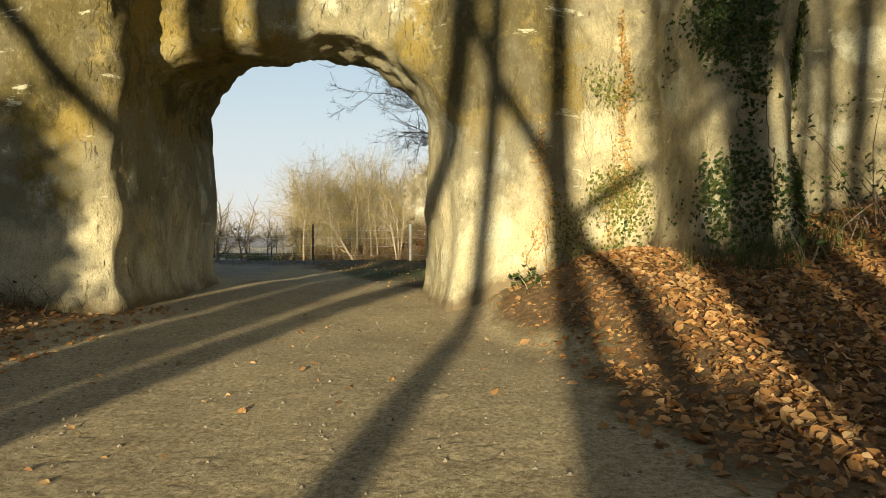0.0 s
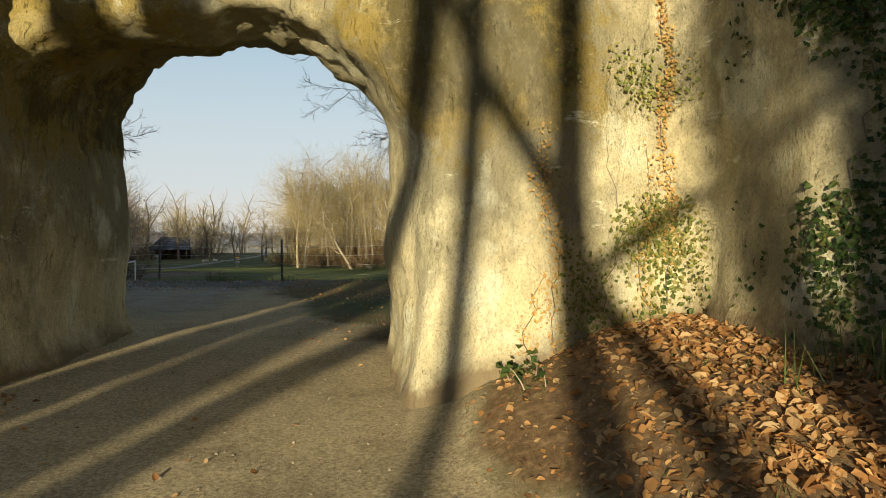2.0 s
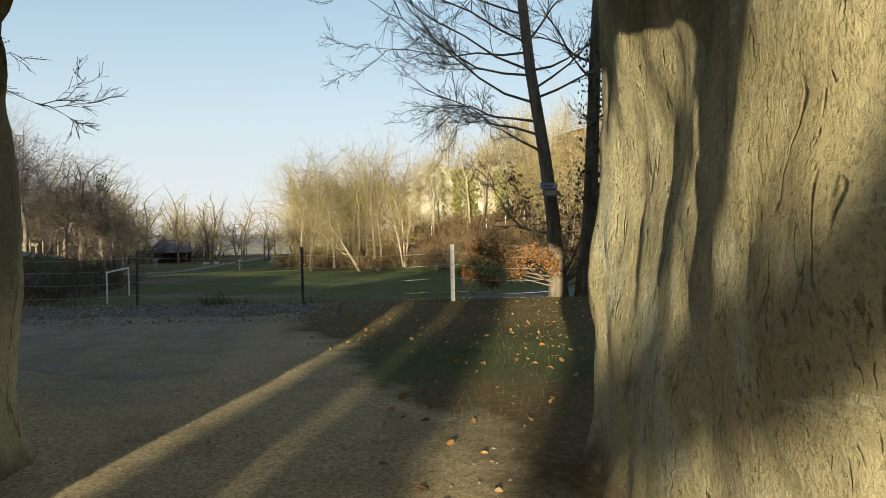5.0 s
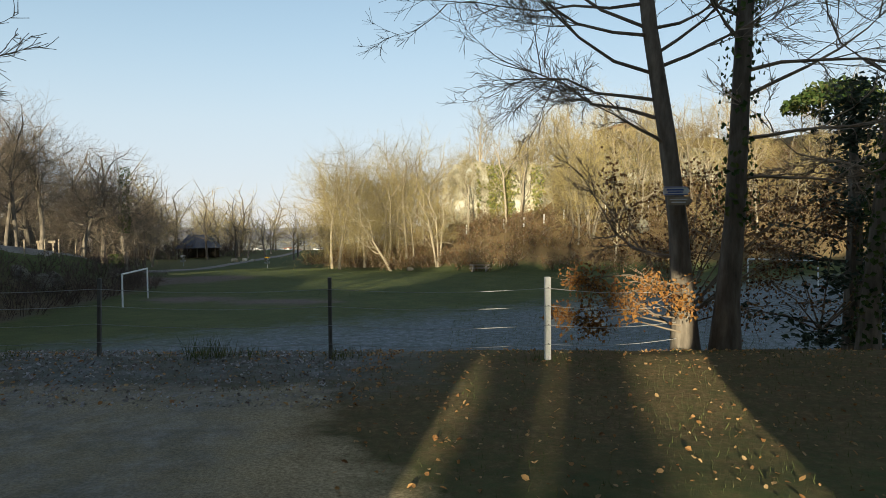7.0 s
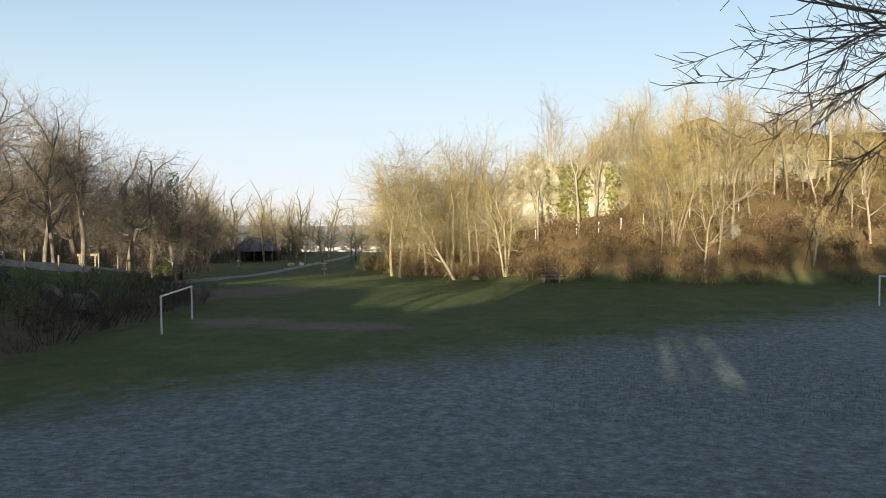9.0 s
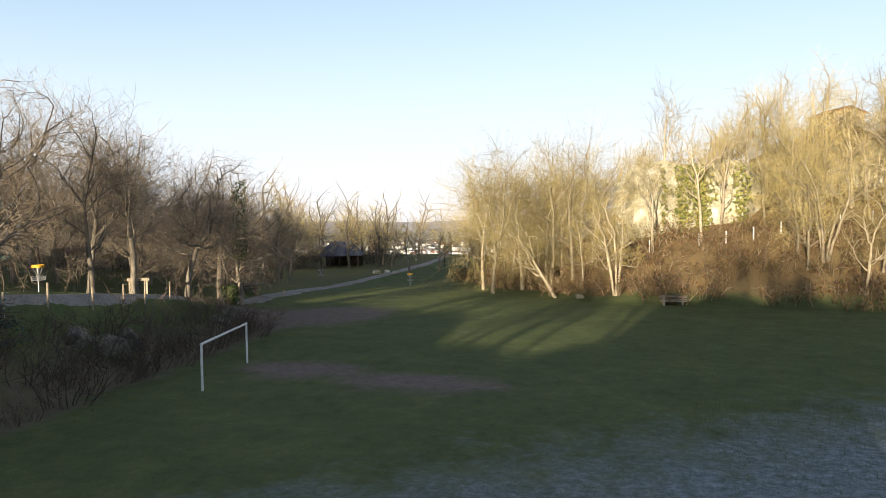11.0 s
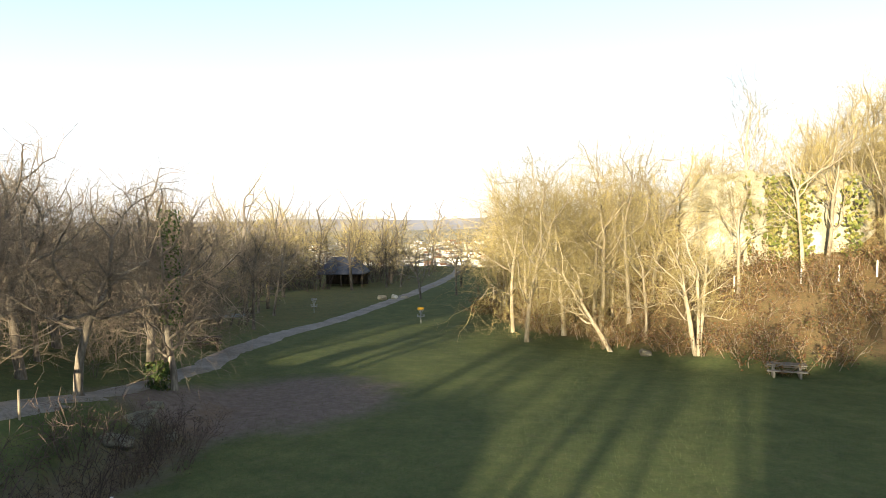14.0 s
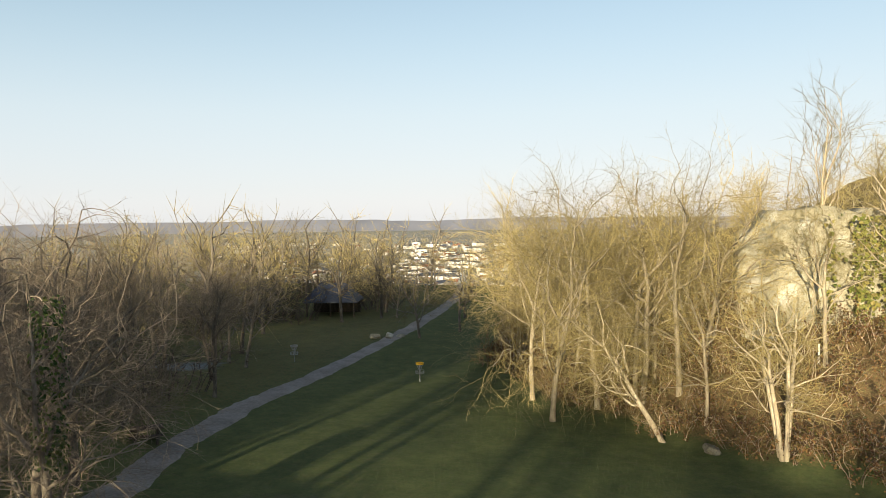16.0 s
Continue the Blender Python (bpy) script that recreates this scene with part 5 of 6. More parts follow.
build_post(-0.97, 20.63, 1.07, 0.075, M_WHITE, "white fence post carrying four wires")
for px, py, tl in ((-3.85, 20.75, 0), (-7.1, 20.9, 1.5), (-10.2, 21.0, -1)):
    build_post(px, py, 1.08, 0.05, M_OLDPOST, "dark wooden fence post on the grassy bank", tilt=tl)
for i, h in enumerate((0.2, 0.45, 0.70, 0.93)):
    knots = [(-10.2, 20.93), (-7.1, 20.83), (-3.85, 20.68), (-0.97, 20.56), (1.12, 22.15)]
    pts = []
    for (ax, ay), (bx, by) in zip(knots, knots[1:]):
        for k in range(8):
            f = k / 8
            x, y = ax + (bx - ax) * f, ay + (by - ay) * f
            za, zb = land(ax, ay) + h, land(bx, by) + h
            pts.append(Vector((x, y, za + (zb - za) * f - 0.05 * math.sin(math.pi * f))))
    x, y = knots[-1]
    pts.append(Vector((x, y, land(x, y) + h)))
    v, f = [], []
    tube(v, f, pts, [0.004] * len(pts), 5)
    wire = tagged(new("fence_wire", mesh_of("fence_wire", v, f, M_WIRE)), "thin white electric fence wire strung between posts", "wire", "wires of the meadow fence")


# ---- lane ----
def build_lane():
    verts, faces, n = [], [], 0
    ys = [22 + 0.8 * i for i in range(int((206 - 22) / 0.8) + 1)]
    for y in ys:
        c = lane_x(y)
        dx = lane_x(y + 0.5) - lane_x(y - 0.5)
        nx, ny = 1 / math.hypot(1, dx), -dx / math.hypot(1, dx)
        half = 1.35 + 0.25 * noise.noise((y * 0.4, 1, 0))
        for s in (-1.0, -0.55, 0, 0.55, 1.0):
            w = half * s + (0.4 * noise.noise((y * 0.9, s, 4)) if abs(s) == 1 else 0.12 * noise.noise((y * 1.3, s, 6)))
            x2, y2 = c + nx * w, y + ny * w
            verts.append((x2, y2, land(x2, y2) + (-0.05 if abs(s) == 1 else 0.045)))
    for i in range(len(ys) - 1):
        for j in range(4):
            faces.append((i * 5 + j, i * 5 + j + 1, i * 5 + j + 6, i * 5 + j + 5))
    tagged(new("lane", mesh_of("lane", verts, faces, M_LANE, True)), "pale gravel lane running along the meadow", "lane", kind="structure")


build_lane()
for px, py, h in ((-31.3, 53.4, 1.1), (-31.2, 56.1, 1.1), (-31.4, 58.6, 1.2), (-31.6, 60.6, 1.3), (-32.0, 63.4, 1.1), (-30.9, 50.6, 1.0)):
    post = tagged(new("bollard"), "thin pale wooden post along the lane", "post", "posts along the lane")
    post.matrix_basis = pose(px, py, land(px, py))
    part("post", rod(bmesh.new(), (0, 0, -0.2), (0.02, 0, h), 0.05, 0.045, 8), M_PALEWOOD, post)
for px, py in ((-2.7, 103), (2.2, 103.2), (4.8, 103), (7.4, 103), (10.0, 103.2), (12.7, 103), (15.3, 103), (18.2, 103.1), (20.8, 103)):
    post = tagged(new("path_post"), "short white post along the path under the cliff", "post", "posts of the hill path")
    post.matrix_basis = pose(px, py, land(px, py))
    part("post", rod(bmesh.new(), (0, 0, -0.2), (0.02, 0, 1.25), 0.07, 0.06, 8), M_WHITE, post)
barrier = tagged(new("lane_barrier"), "small pale wooden frame beside the lane", "barrier")
barrier.matrix_basis = pose(-34.8, 64.2, land(-34.8, 64.2), 0, 0, 30)
for s in (-0.5, 0.5):
    part("post", box(bmesh.new(), (s, 0, 0.4), (0.1, 0.1, 1.2), 0, 0.01), M_PALEWOOD, barrier)
part("rail", box(bmesh.new(), (0, 0, 0.95), (1.3, 0.06, 0.18), 0, 0.01), M_PALEWOOD, barrier)


# ---- disc golf baskets ----
def build_basket(x, y, band_mat, label):
    root = tagged(new("disc_golf_basket"), label, "disc golf basket", "baskets of the meadow course")
    root.matrix_basis = pose(x, y, land(x, y)) @ Matrix.Scale(1.15, 4)
    part("pole", rod(bmesh.new(), (0, 0, -0.2), (0, 0, 1.38), 0.03), M_STEEL, root)
    bm = bmesh.new()
    bmesh.ops.create_cone(bm, cap_ends=False, segments=20, radius1=0.31, radius2=0.31, depth=0.13, matrix=pose(0, 0, 1.36))
    bmesh.ops.solidify(bm, geom=bm.faces[:], thickness=0.015)
    part("band", bm, band_mat, root, "painted top band")
    bm = bmesh.new()
    for k in range(18):
        a = 2 * math.pi * k / 18
        rod(bm, (0.33 * math.cos(a), 0.33 * math.sin(a), 0.62), (0.33 * math.cos(a), 0.33 * math.sin(a), 0.82), 0.008, sides=5)
        rod(bm, (0.05 * math.cos(a), 0.05 * math.sin(a), 0.62), (0.33 * math.cos(a), 0.33 * math.sin(a), 0.62), 0.006, sides=5)
    for z in (0.62, 0.72, 0.82):
        for k in range(18):
            a, b = 2 * math.pi * k / 18, 2 * math.pi * (k + 1) / 18
            rod(bm, (0.33 * math.cos(a), 0.33 * math.sin(a), z), (0.33 * math.cos(b), 0.33 * math.sin(b), z), 0.008, sides=5)
    part("cage", bm, M_STEEL, root, "galvanised catching cage")
    bm = bmesh.new()
    for k in range(12):
        a = 2 * math.pi * k / 12
        rod(bm, (0.28 * math.cos(a), 0.28 * math.sin(a), 1.30), (0.10 * math.cos(a), 0.10 * math.sin(a), 0.95), 0.008, sides=5)
        rod(bm, (0.10 * math.cos(a), 0.10 * math.sin(a), 0.95), (0.04 * math.cos(a), 0.04 * math.sin(a), 0.70), 0.008, sides=5)
    part("chains", bm, M_STEEL, root, "hanging chains")
    return root


build_basket(-39.6, 61.4, M_YELLOW, "steel disc golf basket with a yellow band under the trees")
build_basket(-31.9, 112.7, M_YELLOW, "steel disc golf basket with a yellow band on the meadow")
build_basket(-46.4, 117.5, M_STEEL, "steel disc golf basket on the grass beside the lane")


# ---- tables and benches ----
def picnic_table(x, y, turn, material, label, length=2.3):
    root = tagged(new("picnic_table"), label, "picnic table", "picnic tables")
    root.matrix_basis = pose(x, y, land(x, y), 0, 0, turn)
    part("tabletop", box(bmesh.new(), (0, 0, 0.76), (length, 0.8, 0.09), 0, 0.015), material, root)
    for s in (-1, 1):
        part("leg", box(bmesh.new(), (s * length * 0.33, 0, 0.33), (0.16, 0.62, 0.86), 0, 0.015), material, root)
        part("seat", box(bmesh.new(), (0, s * 0.75, 0.44), (length, 0.30, 0.08), 0, 0.015), material, root)
        for q in (-1, 1):
            part("seat_leg", box(bmesh.new(), (q * length * 0.33, s * 0.75, 0.15), (0.14, 0.24, 0.52), 0, 0.01), material, root)
    return root


picnic_table(-1.1, 91.2, -6, M_CONCRETE, "pale concrete picnic table at the foot of the hill")
picnic_table(-41.6, 89.5, 35, M_DARKWOOD, "dark wooden picnic table beside the lane", 1.8)
picnic_table(-57, 74.5, 20, M_CONCRETE, "pale picnic table under the trees", 1.9)
picnic_table(-59.5, 72.5, -15, M_CONCRETE, "pale picnic table under the trees", 1.9)
cab = tagged(new("utility_cabinet"), "grey metal cabinet with a pale top under the trees", "cabinet")
cab.matrix_basis = pose(-54.5, 76.5, land(-54.5, 76.5), 0, 0, 25)
part("body", box(bmesh.new(), (0, 0, 0.65), (1.1, 0.6, 1.5), 0, 0.02), M_CONCRETE, cab)
part("door", box(bmesh.new(), (0, -0.31, 0.7), (0.95, 0.03, 1.2), 0, 0.01), M_STEEL, cab)
part("roof", box(bmesh.new(), (0, 0, 1.44), (1.2, 0.7, 0.08), 0, 0.02), M_WHITE, cab)


# ---- shelter, houses ----
def gable_house(name, label, category, x, y, turn, w, d, eave, ridge, wall_mat, roof_mat, base=None, cols=2, rows=1, group=""):
    root = tagged(new(name), label, category, group)
    root.matrix_basis = pose(x, y, (land(x, y) if base is None else base), 0, 0, turn)
    bm = bmesh.new()
    pts = [(-w / 2, -1), (w / 2, -1), (w / 2, eave), (0, ridge), (-w / 2, eave)]
    a = [bm.verts.new((px, -d / 2, pz)) for px, pz in pts]
    b = [bm.verts.new((px, d / 2, pz)) for px, pz in pts]
    bm.faces.new(a)
    bm.faces.new(list(reversed(b)))
    for i in range(5):
        j = (i + 1) % 5
        bm.faces.new((a[j], a[i], b[i], b[j]))
    part("wall", bm, wall_mat, root)
    for s in (-1, 1):
        bm = bmesh.new()
        run = math.hypot(w / 2 + 0.3, ridge - eave)
        ang = math.atan2(ridge - eave, w / 2)
        box(bm, (0, 0, 0), (run + 0.1, d + 0.6, 0.14))
        bm.transform(Matrix.Translation((s * (w / 4 + 0.1), 0, (eave + ridge) / 2 + 0.02)) @ Matrix.Rotation(s * ang, 4, 'Y'))
        part("roof", bm, roof_mat, root)
    for r in range(rows):
        for c in range(cols):
            cx = -w / 2 + w * (c + 0.5) / cols
            win = part("window", box(bmesh.new(), (cx, -d / 2 - 0.01, 1.5 + 2.6 * r), (0.9, 0.08, 1.2), 0, 0.01), M_WHITE, root)
            part("pane", box(bmesh.new(), (cx, -d / 2 - 0.045, 1.5 + 2.6 * r), (0.74, 0.03, 1.04)), M_GLASS, win)
            cy = -d / 2 + d * (c + 0.5) / cols
            for s in (-1, 1):
                win = part("window", box(bmesh.new(), (s * (w / 2 + 0.01), cy, 1.5 + 2.6 * r), (0.08, 0.9, 1.2), 0, 0.01), M_WHITE, root)
                part("pane", box(bmesh.new(), (s * (w / 2 + 0.045), cy, 1.5 + 2.6 * r), (0.03, 0.74, 1.04)), M_GLASS, win)
    return root


gable_house("house", "grey house with a dark slate roof among the trees", "house", -75, 84, 55, 8, 10, 3.4, 7.2, M_PLASTER, M_SLATE)
gable_house("house", "brown stone house with a tiled roof up on the hill", "house", 22.4, 131, 20, 4.4, 5, 2.5, 3.3, M_HOUSESTONE, M_TILE, cols=2, rows=1)


def build_shelter(x, y, turn):
    root = tagged(new("open_shelter"), "open wooden shelter with a blue-grey hipped roof beside the lane", "shelter")
    root.matrix_basis = pose(x, y, land(x, y), 0, 0, turn)
    w, d, e, r = 8.0, 6.0, 2.1, 4.8
    for sx in (-1, 0, 1):
        for sy in (-1, 1):
            part("post", box(bmesh.new(), (sx * (w / 2 - 0.5), sy * (d / 2 - 0.5), e / 2 - 0.1), (0.2, 0.2, e + 0.3), 0, 0.015), M_DARKWOOD, root)
    bm = bmesh.new()
    low = [bm.verts.new(p) for p in ((-w / 2, -d / 2, e), (w / 2, -d / 2, e), (w / 2, d / 2, e), (-w / 2, d / 2, e))]
    eav = [bm.verts.new((v.co.x, v.co.y, e + 0.15)) for v in low]
    top = [bm.verts.new((-w / 4, 0, r)), bm.verts.new((w / 4, 0, r))]
    bm.faces.new(list(reversed(low)))
    for i in range(4):
        bm.faces.new((low[i], low[(i + 1) % 4], eav[(i + 1) % 4], eav[i]))
    bm.faces.new((eav[0], eav[1], top[1], top[0]))
    bm.faces.new((eav[1], eav[2], top[1]))
    bm.faces.new((eav[2], eav[3], top[0], top[1]))
    bm.faces.new((eav[3], eav[0], top[0]))
    part("roof", bm, M_SLATE, root)
    part("back_wall", box(bmesh.new(), (0, d / 2 - 0.5, e / 2), (w - 1.2, 0.1, e - 0.05)), M_DARKWOOD, root)


build_shelter(-57.5, 152, 12)

TOWN = [gable_house("town_house", "pale plastered house with a tiled roof in the valley town", "house", -150, 470, 20, 9, 11, 5.2, 7.8, M_TOWNWALL, M_TILE, cols=0, group="houses of the valley town"),
        gable_house("town_house", "long white building with a low grey roof in the valley town", "building", -170, 520, -10, 16, 26, 6.0, 7.2, M_TOWNWALL, M_SLATE, cols=0, group="houses of the valley town")]
rng = random.Random(77)
for k in range(280):
    y = 420 + 1300 * rng.random() ** 1.3
    a = rng.uniform(-0.62, -0.13) if k < 190 else rng.gauss(-0.275, 0.03)
    x = -14 + a * y
    copy_thing(TOWN[0] if rng.random() < (0.72 if k < 190 else 0.35) else TOWN[1], pose(x, y, land(x, y), 0, 0, rng.uniform(0, 360)) @ Matrix.Scale(rng.uniform(0.75, 1.25), 4))

# far woods on the valley slopes, past counting, paled in colour for haze
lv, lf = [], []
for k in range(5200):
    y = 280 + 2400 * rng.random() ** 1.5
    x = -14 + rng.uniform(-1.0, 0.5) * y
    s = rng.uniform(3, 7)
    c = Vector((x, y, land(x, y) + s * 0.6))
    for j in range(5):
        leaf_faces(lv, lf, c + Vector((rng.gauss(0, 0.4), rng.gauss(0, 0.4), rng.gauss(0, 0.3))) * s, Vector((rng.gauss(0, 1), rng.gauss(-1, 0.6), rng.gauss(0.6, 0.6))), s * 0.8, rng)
tagged(new("far_woods", mesh_of("far_woods", lv, lf, M_FARWOOD)), "brown winter woods, colour paled for haze, over far valley slopes", "woods", kind="stuff")


# ---- rocks ----
def boulder(x, y, size, seed, label, material=None, sink=0.25, group="boulders of the bank", squash=0.75):
    bm = bmesh.new()
    bmesh.ops.create_icosphere(bm, subdivisions=4, radius=1.0)
    rng = random.Random(seed)
    cuts = []
    for k in range(15):          # broken faces
        n = Vector((rng.gauss(0, 1), rng.gauss(0, 1), rng.gauss(0, 0.9))).normalized()
        cuts.append((n, rng.uniform(0.5, 0.92)))
    for v in bm.verts:
        n = v.co.normalized()
        r = min([1.15] + [d / n.dot(c) for c, d in cuts if n.dot(c) > 0.2])
        r += 0.09 * noise.noise((n.x * 3 + seed, n.y * 3, n.z * 3)) + 0.03 * noise.noise((n.x * 9, n.y * 9 + seed, n.z * 9))
        v.co = Vector((n.x * r, n.y * r * 0.8, n.z * r * squash)) * size
    me = bpy.data.meshes.new("boulder")
    bm.to_mesh(me)
    bm.free()
    me.materials.append(material or M_GREYROCK)
    ob = tagged(new("boulder", me), label, "boulder", group)
    ob.matrix_basis = pose(x, y, land(x, y) + size * squash * (0.5 - sink), 0, 0, seed * 57 % 360)
    return ob


for i, (bx, by, bs) in enumerate(((-29.6, 55.3, 1.25), (-30.1, 53.6, 0.8), (-29.9, 56.9, 0.95), (-30.6, 66.6, 1.0), (-31.5, 68.9, 1.1), (-30.2, 69.4, 0.6), (-28.9, 57.0, 0.5), (-32.4, 71.2, 0.6))):
    boulder(bx, by, bs, i + 1, "grey boulder half buried in the bank below the lane", sink=0.72)
for i, (bx, by, bs) in enumerate(((-43.3, 132.4, 0.75), (-42.0, 132.9, 0.7), (-40.9, 134.2, 0.5))):
    boulder(bx, by, bs, i + 20, "pale limestone block lying beside the lane", M_CLIFF, 0.1, "limestone blocks beside the lane")
boulder(-9.6, 97.2, 0.6, 31, "grey rock at the edge of the grass", M_GREYROCK, 0.2, "rocks at the foot of the hill")
boulder(18.4, 97.0, 1.5, 33, "grey rock showing through the brambles of the hill", M_GREYROCK, 0.3, "rocks at the foot of the hill")


def build_cliff(name, x0, x1, y0, z0, z1, seed, label):
    nx, nz = int((x1 - x0) * 3), int((z1 - z0) * 3)
    verts, faces = [], []
    for side in (0, 1):
        for j in range(nz + 1):
            for i in range(nx + 1):
                x, z = x0 + (x1 - x0) * i / nx, z0 + (z1 - z0) * j / nz
                edge = min(i, nx - i) / nx
                back = 2.6 * (1 - smooth(0, 0.16, edge + 0.06 * noise.noise((z * 0.5, seed, 9)))) + 1.2 * smooth(0.8, 1, j / nz)
                y = y0 + back + 0.9 * noise.noise((x * 0.25 + seed, z * 0.22, 1)) + 0.3 * noise.noise((x * 0.9, z * 0.6, seed)) + 0.1 * noise.noise((x * 3, z * 2, 5))
                top = z0 + (z - z0) * (1 + (0.16 * noise.noise((x * 0.35, seed, 2)) + 0.06 * noise.noise((x * 1.3, seed, 4)) - 0.22 * (1 - smooth(0, 0.12, edge))))
                verts.append((x, y if side == 0 else y0 + 7, top))
    k = (nx + 1) * (nz + 1)
    for j in range(nz):
        for i in range(nx):
            a = j * (nx + 1) + i
            faces.append((a, a + 1, a + nx + 2, a + nx + 1))
            faces.append((k + a, k + a + nx + 1, k + a + nx + 2, k + a + 1))
    rim = [i for i in range(nx + 1)] + [j * (nx + 1) + nx for j in range(1, nz + 1)] + [nz * (nx + 1) + i for i in range(nx - 1, -1, -1)] + [j * (nx + 1) for j in range(nz - 1, 0, -1)]
    for a, b in zip(rim, rim[1:] + rim[:1]):
        faces.append((b, a, a + k, b + k))
    return tagged(new(name, mesh_of(name, verts, faces, M_CLIFF, True)), label, "cliff", kind="structure")


build_cliff("cliff_main", -6.2, 9.5, 108, 1.0, 10.3, 3, "pale sunlit limestone cliff above the wooded slope")
build_cliff("cliff_east", 14, 36, 112, 5.0, 12.0, 8, "pale limestone cliff further along the hill")


# ---- ivy on the cliff and on the archway ----
def surface_leaves(name, label, spots, size, material, seed, n_off=0.03):
    """Leaves laid on (place, normal) pairs."""
    rng = random.Random(seed)
    lv, lf = [], []
    for c, n in spots:
        leaf_faces(lv, lf, c + n * rng.uniform(0.4, 1.6) * n_off, (n + Vector((rng.gauss(0, 0.4), rng.gauss(0, 0.4), rng.gauss(0.1, 0.4)))), size, rng)
    return tagged(new(name, mesh_of(name, lv, lf, material)), label, "ivy", kind="stuff")


rng = random.Random(5)
spots = []
for cx, w, n in ((0.9, 0.5, 260), (2.9, 0.7, 420), (-1.0, 0.2, 60), (7.0, 0.6, 240)):
    for k in range(n):
        z = rng.uniform(2.5, 9.8)
        spots.append((Vector((cx + rng.gauss(0, w * (0.5 + 0.06 * z)), 107.3 + rng.gauss(0, 0.3), z)), Vector((0, -1, 0.2))))
surface_leaves("cliff_ivy", "yellow-green ivy hanging over the pale cliff", spots, 0.36, M_SUNIVY, 6, 0.2)

FACES = [(p.center.copy(), p.normal.copy()) for p in RIDGE.data.polygons if p.normal.y < -0.25 and p.center.y < 9.0]


def pick(density, share, seed, patchy=0.0):
    """Spots on the sunny face of the archway rock, chosen by share(x, z) between 0 and 1; density per face."""
    r, out = random.Random(seed), []
    for c, n in FACES:
        s = share(c.x, c.z)
        if s > 0:
            s *= density * max(patchy, min(1.0, 0.42 + 2.4 * noise.noise((c.x * 1.7, c.z * 1.2, seed))))
            for _ in range(int(s) + (r.random() < s % 1)):
                out.append((c + Vector((r.uniform(-0.04, 0.04), r.uniform(-0.02, 0.02), r.uniform(-0.04, 0.04))), n))
    return out


def bell(v, c, w):
    return max(0.0, 1 - ((v - c) / w) ** 2)


surface_leaves("ivy", "dark green ivy climbing the rock buttress", pick(13, lambda x, z: smooth(2.35, 2.6, x) * (1 - smooth(3.5, 3.9, x)) * (0.35 + 0.65 * smooth(0.8, 2.6, z)) * (1 - smooth(6, 7, z)), 71), 0.048, M_IVY, 72)
surface_leaves("ivy", "sunlit green ivy creeping up the pale rock", pick(17, lambda x, z: bell(x, 1.75, 0.62) * bell(z, 1.6, 1.35), 73), 0.035, M_SUNIVY, 74)
surface_leaves("ivy", "small ivy leaves at the foot of the rock", pick(0.5, lambda x, z: smooth(0.7, 1.0, x) * (1 - smooth(0.25, 0.6, z - 0.6 * max(0, x - 1.0)))* 1.6, 75), 0.042, M_IVY, 76)
surface_leaves("creeper", "orange autumn creeper hanging in thin strands on the rock", pick(22, lambda x, z: max(bell(x, 2.08 + 0.03 * math.sin(z * 5), 0.06) * smooth(1.0, 1.6, z) * (1 - smooth(3.3, 3.6, z)), 0.8 * bell(x, 1.9 + 0.05 * math.sin(z * 4), 0.05) * bell(z, 1.5, 0.8),
               bell(x, 1.22 - 0.08 * z + 0.04 * math.sin(z * 6), 0.07) * bell(z, 1.35, 1.0), 0.9 * bell(x, 0.98 + 0.05 * math.sin(z * 7), 0.07) * bell(z, 0.75, 0.5)), 77, 0.35), 0.03, M_ORANGELEAF, 78)


def creeper_stem(x, wave, z0, z1, seed):
    """A thin woody strand clinging to the rock face."""
    rng, pts = random.Random(seed), []
    z = z0
    while z < z1:
        xx = x(z)
        near = min(FACES, key=lambda c: (c[0].x - xx) ** 2 + (c[0].z - z) ** 2)
        pts.append(near[0] + near[1] * 0.008 + Vector((rng.gauss(0, wave), 0, 0)))
        z += 0.12
    v, f = [], []
    tube(v, f, pts, [0.006 * (1 - 0.6 * i / len(pts)) for i in range(len(pts))], 4)
    tagged(new("creeper_stem", mesh_of("creeper_stem", v, f, M_BARK)), "thin woody creeper stem clinging to the rock", "creeper", "creeper stems")


creeper_stem(lambda z: 2.08 + 0.03 * math.sin(z * 5), 0.012, 0.9, 3.5, 1)
creeper_stem(lambda z: 1.9 + 0.05 * math.sin(z * 4), 0.012, 0.8, 2.2, 2)
creeper_stem(lambda z: 1.22 - 0.08 * z + 0.04 * math.sin(z * 6), 0.015, 0.2, 2.3, 3)
creeper_stem(lambda z: 0.98 + 0.05 * math.sin(z * 7), 0.015, 0.15, 1.3, 4)
creeper_stem(lambda z: 1.62 + 0.06 * math.sin(z * 5), 0.015, 0.5, 2.2, 5)
creeper_stem(lambda z: 2.75 + 0.05 * math.sin(z * 3), 0.02, 0.9, 4.2, 6)
creeper_stem(lambda z: 3.05 + 0.06 * math.sin(z * 2), 0.02, 1.0, 4.0, 7)


